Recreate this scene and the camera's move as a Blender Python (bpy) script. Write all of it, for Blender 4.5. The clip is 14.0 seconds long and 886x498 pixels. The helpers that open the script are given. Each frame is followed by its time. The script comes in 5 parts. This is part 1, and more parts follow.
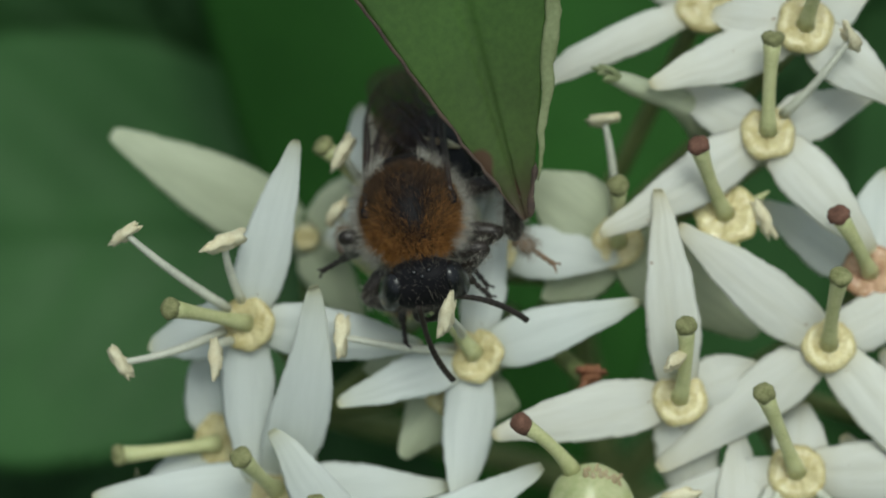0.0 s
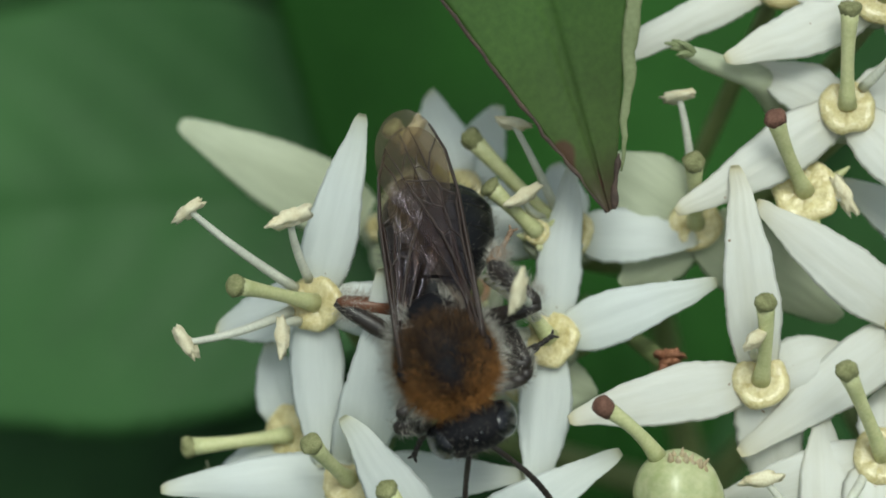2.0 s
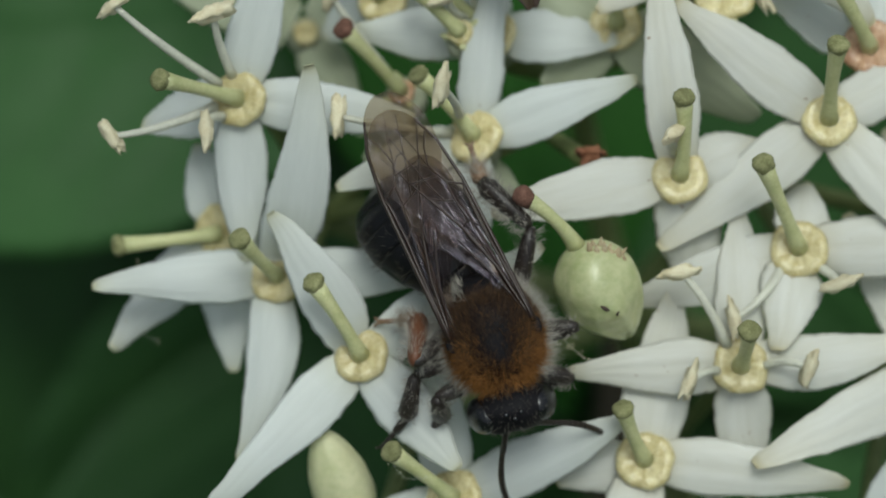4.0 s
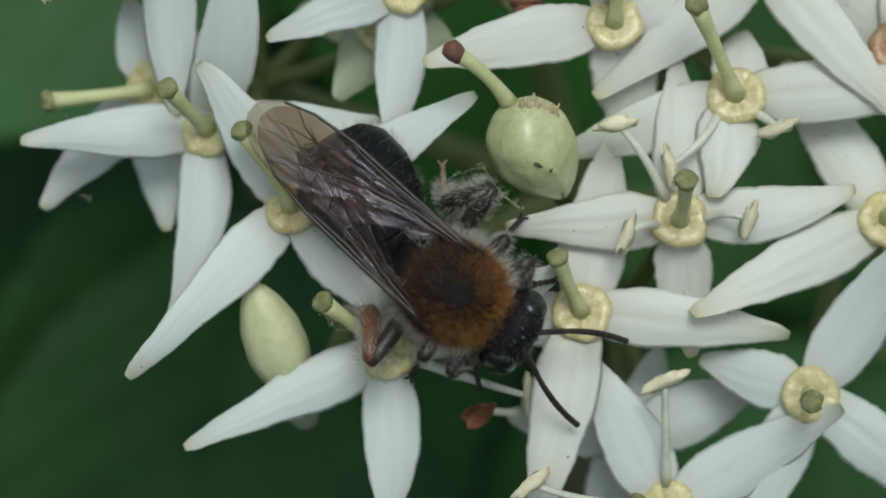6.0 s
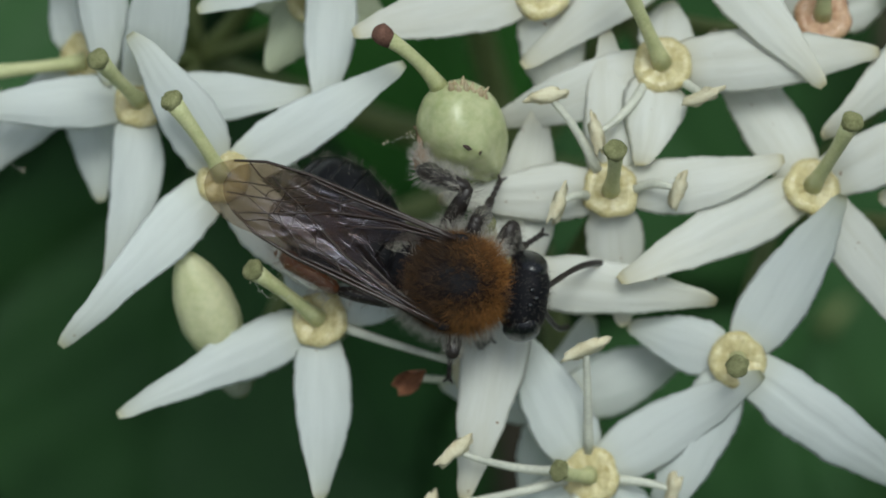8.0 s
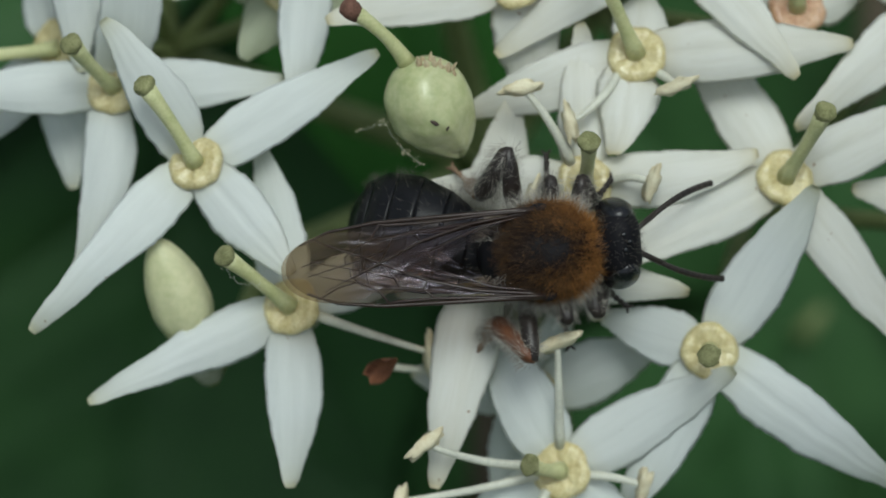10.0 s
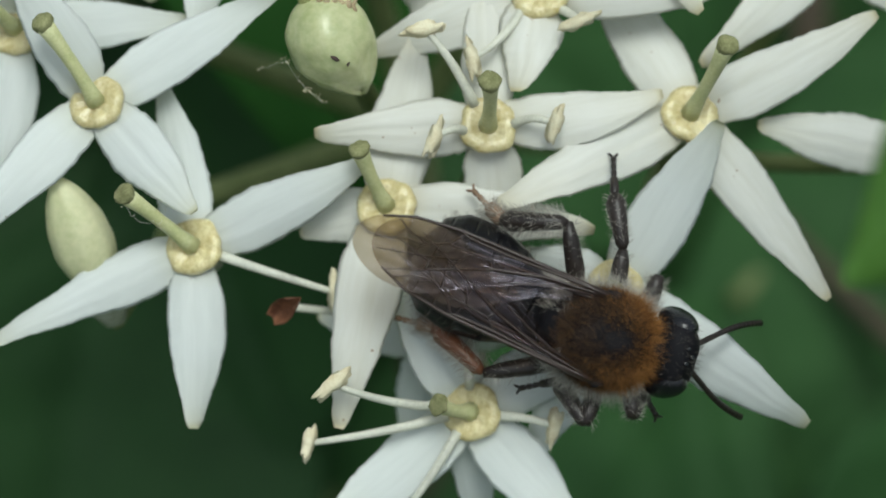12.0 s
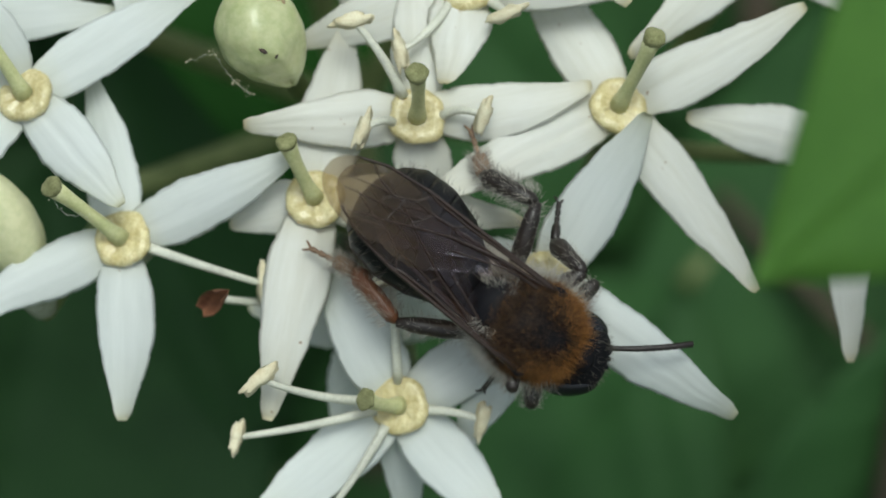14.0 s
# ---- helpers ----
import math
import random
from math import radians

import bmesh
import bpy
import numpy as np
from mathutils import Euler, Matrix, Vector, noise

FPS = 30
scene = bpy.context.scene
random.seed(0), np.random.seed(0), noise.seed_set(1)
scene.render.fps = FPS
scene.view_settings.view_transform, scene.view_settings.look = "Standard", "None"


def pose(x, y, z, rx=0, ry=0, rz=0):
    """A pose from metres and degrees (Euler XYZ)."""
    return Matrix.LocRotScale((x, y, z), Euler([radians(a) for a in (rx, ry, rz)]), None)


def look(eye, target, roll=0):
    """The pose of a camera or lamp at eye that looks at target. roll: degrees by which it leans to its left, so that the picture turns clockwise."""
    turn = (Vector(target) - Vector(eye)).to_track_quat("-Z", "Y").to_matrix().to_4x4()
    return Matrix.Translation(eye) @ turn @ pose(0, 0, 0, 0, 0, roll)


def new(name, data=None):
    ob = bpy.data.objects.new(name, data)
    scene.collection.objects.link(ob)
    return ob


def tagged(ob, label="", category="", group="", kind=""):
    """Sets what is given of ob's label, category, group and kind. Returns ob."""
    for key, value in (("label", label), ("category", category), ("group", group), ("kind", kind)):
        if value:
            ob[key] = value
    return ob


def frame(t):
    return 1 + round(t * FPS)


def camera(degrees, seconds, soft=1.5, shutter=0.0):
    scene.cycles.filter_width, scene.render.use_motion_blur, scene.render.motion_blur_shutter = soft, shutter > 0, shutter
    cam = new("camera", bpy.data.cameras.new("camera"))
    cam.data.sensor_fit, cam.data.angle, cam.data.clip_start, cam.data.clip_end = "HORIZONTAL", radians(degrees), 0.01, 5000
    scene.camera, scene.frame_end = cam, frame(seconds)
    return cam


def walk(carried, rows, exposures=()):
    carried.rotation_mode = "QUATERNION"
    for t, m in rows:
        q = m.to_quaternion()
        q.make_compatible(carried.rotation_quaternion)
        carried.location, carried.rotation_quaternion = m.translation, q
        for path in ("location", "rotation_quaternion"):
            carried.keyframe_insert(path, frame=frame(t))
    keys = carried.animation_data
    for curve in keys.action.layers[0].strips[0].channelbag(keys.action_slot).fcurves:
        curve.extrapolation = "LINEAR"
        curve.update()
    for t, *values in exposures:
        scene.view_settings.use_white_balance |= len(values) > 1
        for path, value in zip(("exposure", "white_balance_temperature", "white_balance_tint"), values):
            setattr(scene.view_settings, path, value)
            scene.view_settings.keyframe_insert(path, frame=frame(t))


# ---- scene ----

# ---- camera ----
MM = 0.001
# The flower head faces the camera; its plan (x across, y up the slope, z out of it, in millimetres) leans back by 40 degrees, 1.2 m over the ground.
BASE = pose(0, 0, 1.2, 40, 0, 0)


def plan(x, y, z, rx=0, ry=0, rz=0):
    return BASE @ pose(x * MM, y * MM, z * MM, rx, ry, rz)


cam = camera(16, 14.0, soft=1.8)
cam.data.dof.use_dof, cam.data.dof.focus_distance, cam.data.dof.aperture_fstop = True, 0.1085, 36
walk(cam, [
    (0.0, plan(-6.938, 16.370, 112.610, -0.841, -1.277, 1.770)),
    (0.5, plan(-6.549, 16.402, 112.124, -0.842, -0.389, 1.577)),
    (1.0, plan(-5.374, 15.800, 111.526, -0.009, -0.068, 1.428)),
    (1.5, plan(-4.693, 14.568, 110.997, 0.166, 1.268, 1.098)),
    (2.0, plan(-5.249, 11.790, 110.171, 1.212, 0.840, 1.045)),
    (2.5, plan(-4.990, 11.248, 111.272, 0.991, 0.145, 0.995)),
    (3.0, plan(-3.794, 10.613, 112.123, 0.190, -0.041, 0.984)),
    (3.5, plan(-4.258, 9.106, 112.030, -0.222, 0.196, 0.969)),
    (4.0, plan(-4.752, 8.512, 112.285, -0.784, -0.302, 0.788)),
    (4.2, plan(-3.488, 7.299, 112.298, -0.751, 0.063, 0.519)),
    (6.3, plan(-1.391, 2.478, 110.996, -0.468, 0.135, 0.162)),
    (6.5, plan(-2.344, 2.207, 111.401, -0.280, -0.391, 0.116)),
    (7.0, plan(0.999, 0.086, 111.342, 0.111, 0.545, 0.131)),
    (7.5, plan(0.000, -0.000, 111.569, -0.000, 0.000, -0.000)),
    (8.0, plan(0.626, 1.665, 111.867, -0.540, -0.072, 0.006)),
    (8.5, plan(1.294, 0.832, 112.100, -0.293, 0.162, 0.240)),
    (8.7, plan(0.929, -0.011, 112.057, -0.027, -0.392, 0.246)),
    (10.8, plan(1.721, -0.480, 111.359, 0.472, -0.221, 0.482)),
    (11.0, plan(1.948, -1.274, 111.140, 0.688, -0.092, 0.392)),
    (11.5, plan(2.880, -3.668, 111.213, 1.322, -0.162, 0.335)),
    (12.0, plan(4.686, -3.548, 111.012, 0.824, -0.246, 0.070)),
    (12.5, plan(6.986, -2.501, 111.349, -0.394, 0.023, 0.072)),
    (13.0, plan(8.828, -1.098, 111.733, -0.280, 0.511, -0.185)),
    (13.5, plan(7.843, -1.633, 111.633, -0.002, -0.359, 0.105)),
    (14.0, plan(7.174, -2.470, 111.111, 0.124, -0.261, 0.046)),
], [(0.0, -0.2, 6250, -5), (0.5, -0.12, 6250, -5), (1.0, -0.02, 6250, -5), (1.5, 0.0, 6250, -5), (2.2, 0.08, 6250, -5), (3.0, -0.1, 6250, -1), (4.0, -0.25, 6200, -1), (6.3, -0.2, 6050, -1), (8.7, -0.24, 6050, -1), (11.0, -0.12, 6050, -1), (12.5, 0.08, 6150, -1), (14.0, 0.08, 6150, -1)])

# ---- world and light: bright overcast noon at a shrub's edge ----
sky_world = bpy.data.worlds.new("sky")
scene.world = sky_world
sky_world.use_nodes = True
wn = sky_world.node_tree
sky = wn.nodes.new("ShaderNodeTexSky")
sky.sky_type, sky.sun_disc = "NISHITA", False
sky.sun_elevation, sky.sun_rotation = radians(76), radians(160)
sky.air_density, sky.dust_density, sky.ozone_density = 1.0, 4.0, 1.0
veil = wn.nodes.new("ShaderNodeHueSaturation")  # thin cloud greys the blue
veil.inputs["Saturation"].default_value = 0.4
wn.links.new(sky.outputs[0], veil.inputs["Color"])
wn.links.new(veil.outputs[0], wn.nodes["Background"].inputs[0])
wn.nodes["Background"].inputs[1].default_value = 0.11
sun = new("sun", bpy.data.lights.new("sun", "SUN"))
sun.data.energy, sun.data.angle, sun.data.color = 1.5, radians(25), (1.0, 0.97, 0.92)
sun.matrix_world = look((0.1, -0.25, 2.4), (0, 0, 1.2))


# ---- materials ----
def material(name, colour, rough=0.5, dark=None, scale=3.0, fine=20.0, bump=0.1, metal=0.0, translucent=0.0, stretch=(1, 1, 1), spot=None, sss=0.0, random_value=0.0, island=0.0, tips=None, spec=0.5, coat=0.0, depth=0.05):
    """Two scales of noise (per millimetre) between dark and colour, with fine relief; spot adds sparse specks."""
    mat = bpy.data.materials.new(name)
    mat.use_nodes = True
    nt = mat.node_tree
    n, l = nt.nodes, nt.links
    b = n["Principled BSDF"]
    b.inputs["Roughness"].default_value = rough
    b.inputs["Metallic"].default_value = metal
    b.inputs["Coat Weight"].default_value = coat
    b.inputs["Specular IOR Level"].default_value = spec
    b.inputs["Coat Roughness"].default_value = 0.15
    tc, mp = n.new("ShaderNodeTexCoord"), n.new("ShaderNodeMapping")
    mp.inputs["Scale"].default_value = [1000 * s for s in stretch]
    l.new(tc.outputs["Object"], mp.inputs["Vector"])
    big, small = n.new("ShaderNodeTexNoise"), n.new("ShaderNodeTexNoise")
    big.inputs["Scale"].default_value, small.inputs["Scale"].default_value = scale, fine
    big.inputs["Detail"].default_value, small.inputs["Detail"].default_value = 3, 4
    for t in (big, small):
        l.new(mp.outputs[0], t.inputs["Vector"])
    mixn = n.new("ShaderNodeMath")
    mixn.operation = "MULTIPLY_ADD"
    mixn.inputs[1].default_value = 0.45
    l.new(small.outputs[0], mixn.inputs[0])
    half = n.new("ShaderNodeMath")
    half.operation = "MULTIPLY"
    half.inputs[1].default_value = 0.55
    l.new(big.outputs[0], half.inputs[0])
    l.new(half.outputs[0], mixn.inputs[2])
    ramp = n.new("ShaderNodeValToRGB")
    ramp.color_ramp.elements[0].position, ramp.color_ramp.elements[1].position = 0.36, 0.62
    ramp.color_ramp.elements[0].color = (*(dark or [c * 0.75 for c in colour]), 1)
    ramp.color_ramp.elements[1].color = (*colour, 1)
    l.new(mixn.outputs[0], ramp.inputs[0])
    out = ramp.outputs[0]
    if spot:
        sp = n.new("ShaderNodeTexNoise")
        sp.inputs["Scale"].default_value, sp.inputs["Detail"].default_value = spot[1], 1
        l.new(tc.outputs["Object"], sp.inputs["Vector"])
        sp.inputs["Scale"].default_value *= 1000
        sr = n.new("ShaderNodeValToRGB")
        sr.color_ramp.elements[0].position, sr.color_ramp.elements[1].position = spot[2], spot[2] + 0.03
        l.new(sp.outputs[0], sr.inputs[0])
        mx = n.new("ShaderNodeMix")
        mx.data_type = "RGBA"
        l.new(sr.outputs[0], mx.inputs[0])
        l.new(out, mx.inputs[6])
        mx.inputs[7].default_value = (*spot[0], 1)
        out = mx.outputs[2]
    if tips:  # another tint at both ends of the blade
        ge2, sx, cr, mx2 = n.new("ShaderNodeTexCoord"), n.new("ShaderNodeSeparateXYZ"), n.new("ShaderNodeValToRGB"), n.new("ShaderNodeMix")
        l.new(ge2.outputs["Generated"], sx.inputs[0])
        l.new(sx.outputs["X"], cr.inputs[0])
        e = cr.color_ramp.elements
        e[0].position, e[0].color, e[1].position, e[1].color = 0.0, (0.35, 0.35, 0.35, 1), 1.0, (0.9, 0.9, 0.9, 1)
        for at, val in ((0.16, 0.05), (0.55, 0.02), (0.85, 0.16), (0.95, 0.38)):
            e.new(at).color = (val, val, val, 1)
        mx2.data_type = "RGBA"
        l.new(cr.outputs[0], mx2.inputs[0])
        l.new(out, mx2.inputs[6])
        mx2.inputs[7].default_value = (*tips, 1)
        out = mx2.outputs[2]
    if random_value:
        oi, hs, mr = n.new("ShaderNodeObjectInfo"), n.new("ShaderNodeHueSaturation"), n.new("ShaderNodeMapRange")
        mr.inputs["To Min"].default_value, mr.inputs["To Max"].default_value = 1 - random_value, 1 + random_value
        l.new(oi.outputs["Random"], mr.inputs["Value"])
        l.new(mr.outputs[0], hs.inputs["Value"])
        l.new(out, hs.inputs["Color"])
        out = hs.outputs[0]
    if island:
        ge, hs, mr = n.new("ShaderNodeNewGeometry"), n.new("ShaderNodeHueSaturation"), n.new("ShaderNodeMapRange")
        mr.inputs["To Min"].default_value, mr.inputs["To Max"].default_value = 1 - island, 1 + island
        l.new(ge.outputs["Random Per Island"], mr.inputs["Value"])
        l.new(mr.outputs[0], hs.inputs["Value"])
        l.new(out, hs.inputs["Color"])
        out = hs.outputs[0]
    l.new(out, b.inputs["Base Color"])
    if sss:
        b.inputs["Subsurface Weight"].default_value = sss
        b.inputs["Subsurface Radius"].default_value = (1, 0.9, 0.7)
        b.inputs["Subsurface Scale"].default_value = 0.0006
    bp = n.new("ShaderNodeBump")
    bp.inputs["Strength"].default_value, bp.inputs["Distance"].default_value = bump, depth * MM
    l.new(mixn.outputs[0], bp.inputs["Height"])
    l.new(bp.outputs[0], b.inputs["Normal"])
    if translucent:
        tr, ms = n.new("ShaderNodeBsdfTranslucent"), n.new("ShaderNodeMixShader")
        l.new(out, tr.inputs[0])
        ms.inputs[0].default_value = translucent
        l.new(b.outputs[0], ms.inputs[1])
        l.new(tr.outputs[0], ms.inputs[2])
        l.new(ms.outputs[0], n["Material Output"].inputs[0])
    return mat


# white cooled a little: the bluish shade over the left flowers put into colour
PETAL = material("petal_white", (0.83, 0.86, 0.84), 0.5, (0.775, 0.805, 0.785), 0.5, 3.0, 0.4, tips=(0.58, 0.57, 0.36), translucent=0.34, stretch=(0.25, 2.2, 1), random_value=0.05, spot=((0.30, 0.20, 0.12), 2.6, 0.80))
PETAL_CREAM = material("petal_cream", (0.88, 0.88, 0.83), 0.5, (0.81, 0.805, 0.735), 0.5, 3.0, 0.4, tips=(0.62, 0.56, 0.33), translucent=0.34, stretch=(0.25, 2.2, 1), random_value=0.04, spot=((0.34, 0.20, 0.10), 2.6, 0.78))
# dim greenish white: shade on the rear flowers put into colour; also the spent petal
PETAL_SHADE_SPENT = material("petal_shade_spent", (0.62, 0.66, 0.48), 0.55, (0.52, 0.56, 0.39), 0.5, 3.0, 0.35, translucent=0.3, stretch=(0.25, 2.2, 1))
DISC = material("nectar_disc", (0.74, 0.66, 0.37), 0.3, (0.52, 0.43, 0.19), 2.4, 8, 0.7, sss=0.3, coat=0.45, depth=0.15, random_value=0.08)
DISC_OLD = material("nectar_disc_aged", (0.66, 0.44, 0.28), 0.5, (0.42, 0.22, 0.12), 1.8, 7, 0.9, sss=0.3, coat=0.3)
STYLE = material("style_green", (0.60, 0.60, 0.33), 0.5, (0.46, 0.48, 0.23), 1.2, 9, 0.4, sss=0.2, random_value=0.1)
STIGMA = material("stigma_olive", (0.29, 0.29, 0.14), 0.85, (0.15, 0.155, 0.06), 3, 14, 0.9, random_value=0.15)
STIGMA_RED = material("stigma_brown", (0.19, 0.095, 0.065), 0.85, (0.085, 0.036, 0.024), 3, 14, 0.9)
FILAMENT = material("filament_white", (0.82, 0.82, 0.70), 0.5, None, 1, 9, 0.2, translucent=0.2)
ANTHER = material("anther_cream", (0.74, 0.69, 0.50), 0.75, (0.60, 0.52, 0.33), 2, 12, 0.7, random_value=0.14)
STALK = material("stalk_green", (0.22, 0.26, 0.10), 0.6, (0.14, 0.17, 0.06), 0.8, 8, 0.4, random_value=0.12)
OVARY = material("ovary_felt", (0.42, 0.44, 0.33), 0.85, (0.28, 0.30, 0.20), 3, 16, 0.8)
BERRY = material("berry_green", (0.56, 0.57, 0.33), 0.36, (0.40, 0.44, 0.21), 0.7, 4, 0.6, sss=0.4, coat=0.2)
BUD = material("bud_cream", (0.66, 0.65, 0.41), 0.5, (0.52, 0.54, 0.29), 0.4, 4, 0.3, sss=0.3)
LEAF = material("leaf_green", (0.070, 0.21, 0.038), 0.45, (0.046, 0.15, 0.030), 0.25, 5, 0.35, translucent=0.3, random_value=0.12)
LEAF_PALE = material("leaf_ageing", (0.115, 0.25, 0.052), 0.5, (0.078, 0.175, 0.038), 0.25, 4, 0.45, spec=0.3, translucent=0.42, tips=(0.10, 0.05, 0.045), spot=((0.16, 0.10, 0.05), 0.35, 0.66))
LEAF_DEEP = material("leaf_deep", (0.034, 0.125, 0.017), 0.65, (0.023, 0.085, 0.012), 0.15, 4, 0.35, spec=0.15, translucent=0.25)
# brighter copy of the leaf green: sunlight on the near leaf put into its colour
LEAF_SUNLIT = material("leaf_sunlit", (0.135, 0.30, 0.050), 0.4, (0.095, 0.225, 0.036), 0.12, 3, 0.35, translucent=0.35)
LEAF_GREY = material("leaf_dull", (0.066, 0.182, 0.046), 0.55, (0.045, 0.130, 0.031), 0.12, 3, 0.4, spec=0.4, translucent=0.25)
# darker copy of the leaf green: the shrub's inner shade is in the colour
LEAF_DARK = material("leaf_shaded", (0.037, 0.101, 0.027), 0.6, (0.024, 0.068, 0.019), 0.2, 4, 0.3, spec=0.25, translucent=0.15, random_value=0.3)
MARGIN = material("leaf_brown", (0.10, 0.066, 0.05), 0.85, (0.045, 0.032, 0.027), 1.2, 8, 0.7)
ROLLED = material("leaf_underside", (0.34, 0.38, 0.20), 0.6, (0.24, 0.28, 0.13), 0.8, 6, 0.5, translucent=0.2)
CROWN = material("crown_papery", (0.54, 0.46, 0.30), 0.8, (0.34, 0.25, 0.14), 1.5, 9, 0.8)
WITHER = material("withered_brown", (0.36, 0.16, 0.08), 0.7, (0.13, 0.05, 0.03), 1.2, 8, 0.8)
BARK = material("twig_bark", (0.085, 0.068, 0.042), 0.85, (0.05, 0.04, 0.026), 0.5, 5, 0.8)
SOIL = material("ground_soil", (0.030, 0.062, 0.020), 0.95, (0.016, 0.032, 0.011), 0.01, 0.12, 0.8, depth=4)
CUTICLE = material("cuticle_black", (0.009, 0.009, 0.011), 0.34, (0.004, 0.004, 0.005), 2, 16, 0.6, coat=0.08, depth=0.03, spec=0.2)
CUTICLE_DULL = material("cuticle_dull", (0.012, 0.011, 0.013), 0.6, (0.006, 0.006, 0.008), 2, 16, 0.5, depth=0.02, spec=0.12)
EYE = material("eye_black", (0.008, 0.008, 0.011), 0.25, (0.005, 0.005, 0.007), 2, 40, 0.3, coat=0.15)
LEG = material("leg_dark", (0.028, 0.020, 0.016), 0.4, (0.014, 0.010, 0.009), 2, 14, 0.5)
LEG_RUST = material("leg_rust", (0.155, 0.062, 0.028), 0.4, (0.11, 0.040, 0.018), 1.5, 12, 0.4)
LEG_TAN = material("leg_tan", (0.30, 0.20, 0.13), 0.55, (0.16, 0.10, 0.06), 1.5, 12, 0.5)
HAIR_ORANGE = material("hair_orange", (0.40, 0.195, 0.062), 0.6, (0.23, 0.105, 0.034), 1.2, 10, 0, spec=0.12, island=0.5)
HAIR_BROWN = material("hair_brown", (0.115, 0.072, 0.044), 0.6, (0.065, 0.04, 0.026), 1.2, 10, 0, spec=0.12, island=0.6)
HAIR_GREY = material("hair_grey", (0.20, 0.18, 0.15), 0.65, None, 1.2, 10, 0, spec=0.12, island=0.4)
HAIR_DARK = material("hair_dark", (0.03, 0.018, 0.014), 0.6, None, 1.2, 10, 0, spec=0.12, island=0.4)
HAIR_PALE = material("hair_pale", (0.52, 0.49, 0.43), 0.65, None, 1.2, 10, 0, spec=0.12, island=0.4)
VEIN = material("wing_vein", (0.030, 0.016, 0.011), 0.28, None, 2, 10, 0.2)


def membrane():
    """Wing skin: clear amber film that dulls to smoky brown at the root, wrinkled lengthwise, with a faint violet gloss."""
    mat = bpy.data.materials.new("wing_membrane")
    mat.use_nodes = True
    n, l = mat.node_tree.nodes, mat.node_tree.links
    b = n["Principled BSDF"]
    b.inputs["Roughness"].default_value = 0.3
    b.inputs["Specular IOR Level"].default_value = 0.1
    tc, nz, fine, both, bp, mp, sx = [n.new("ShaderNode" + k) for k in ("TexCoord", "TexNoise", "TexNoise", "Math", "Bump", "Mapping", "SeparateXYZ")]
    nz.inputs["Scale"].default_value, nz.inputs["Detail"].default_value = 1300, 2
    fine.inputs["Scale"].default_value, fine.inputs["Detail"].default_value = 4200, 2
    mp.inputs["Scale"].default_value = (0.14, 1.0, 1)
    l.new(tc.outputs["Object"], mp.inputs["Vector"])
    for t in (nz, fine):
        l.new(mp.outputs[0], t.inputs["Vector"])
    both.operation = "MULTIPLY_ADD"
    both.inputs[1].default_value = 0.17
    l.new(fine.outputs[0], both.inputs[0])
    l.new(nz.outputs[0], both.inputs[2])
    bp.inputs["Strength"].default_value, bp.inputs["Distance"].default_value = 1.0, 0.34 * MM
    l.new(both.outputs[0], bp.inputs["Height"])
    l.new(bp.outputs[0], b.inputs["Normal"])
    l.new(tc.outputs["Generated"], sx.inputs[0])
    skin_tint, film = n.new("ShaderNodeValToRGB"), n.new("ShaderNodeValToRGB")
    for ramp, tip, root in ((skin_tint, (0.19, 0.145, 0.10, 1), (0.045, 0.029, 0.024, 1)), (film, (0.64, 0.58, 0.47, 1), (0.73, 0.64, 0.57, 1))):
        e = ramp.color_ramp.elements
        e[0].position, e[0].color, e[1].position, e[1].color = 0.10, tip, 0.58, root
        l.new(sx.outputs["X"], ramp.inputs[0])
    l.new(skin_tint.outputs[0], b.inputs["Base Color"])
    clear, mx, mr = n.new("ShaderNodeBsdfTransparent"), n.new("ShaderNodeMixShader"), n.new("ShaderNodeMapRange")
    l.new(film.outputs[0], clear.inputs[0])
    mr.inputs["From Min"].default_value, mr.inputs["From Max"].default_value = 0.10, 0.50
    mr.inputs["To Min"].default_value, mr.inputs["To Max"].default_value = 0.27, 0.06
    l.new(sx.outputs["X"], mr.inputs["Value"])
    l.new(mr.outputs[0], mx.inputs[0])
    l.new(clear.outputs[0], mx.inputs[1])
    l.new(b.outputs[0], mx.inputs[2])
    gl, m2 = n.new("ShaderNodeBsdfGlossy"), n.new("ShaderNodeMixShader")
    gl.inputs["Roughness"].default_value, gl.inputs["Color"].default_value = 0.11, (0.84, 0.80, 0.97, 1)
    l.new(bp.outputs[0], gl.inputs["Normal"])
    gr = n.new("ShaderNodeMapRange")
    gr.inputs["From Min"].default_value, gr.inputs["From Max"].default_value, gr.inputs["To Min"].default_value, gr.inputs["To Max"].default_value = 0.22, 0.50, 0.006, 0.028
    l.new(sx.outputs["X"], gr.inputs["Value"])
    l.new(gr.outputs[0], m2.inputs[0])
    l.new(mx.outputs[0], m2.inputs[1])
    l.new(gl.outputs[0], m2.inputs[2])
    l.new(m2.outputs[0], n["Material Output"].inputs[0])
    return mat


MEMBRANE = membrane()


# ---- mesh helpers (all in millimetres) ----
def part(name, bm, mat, parent=None, label="", smooth=True, at=None):
    me = bpy.data.meshes.new(name)
    bmesh.ops.scale(bm, vec=(MM, MM, MM), verts=bm.verts)
    bm.to_mesh(me)
    bm.free()
    if smooth:
        me.polygons.foreach_set("use_smooth", [True] * len(me.polygons))
    me.materials.append(mat)
    ob = new(name, me)
    if parent:
        ob.parent = parent
    if at is not None:
        ob.matrix_basis = at
    if label:
        tagged(ob, label)
    return ob


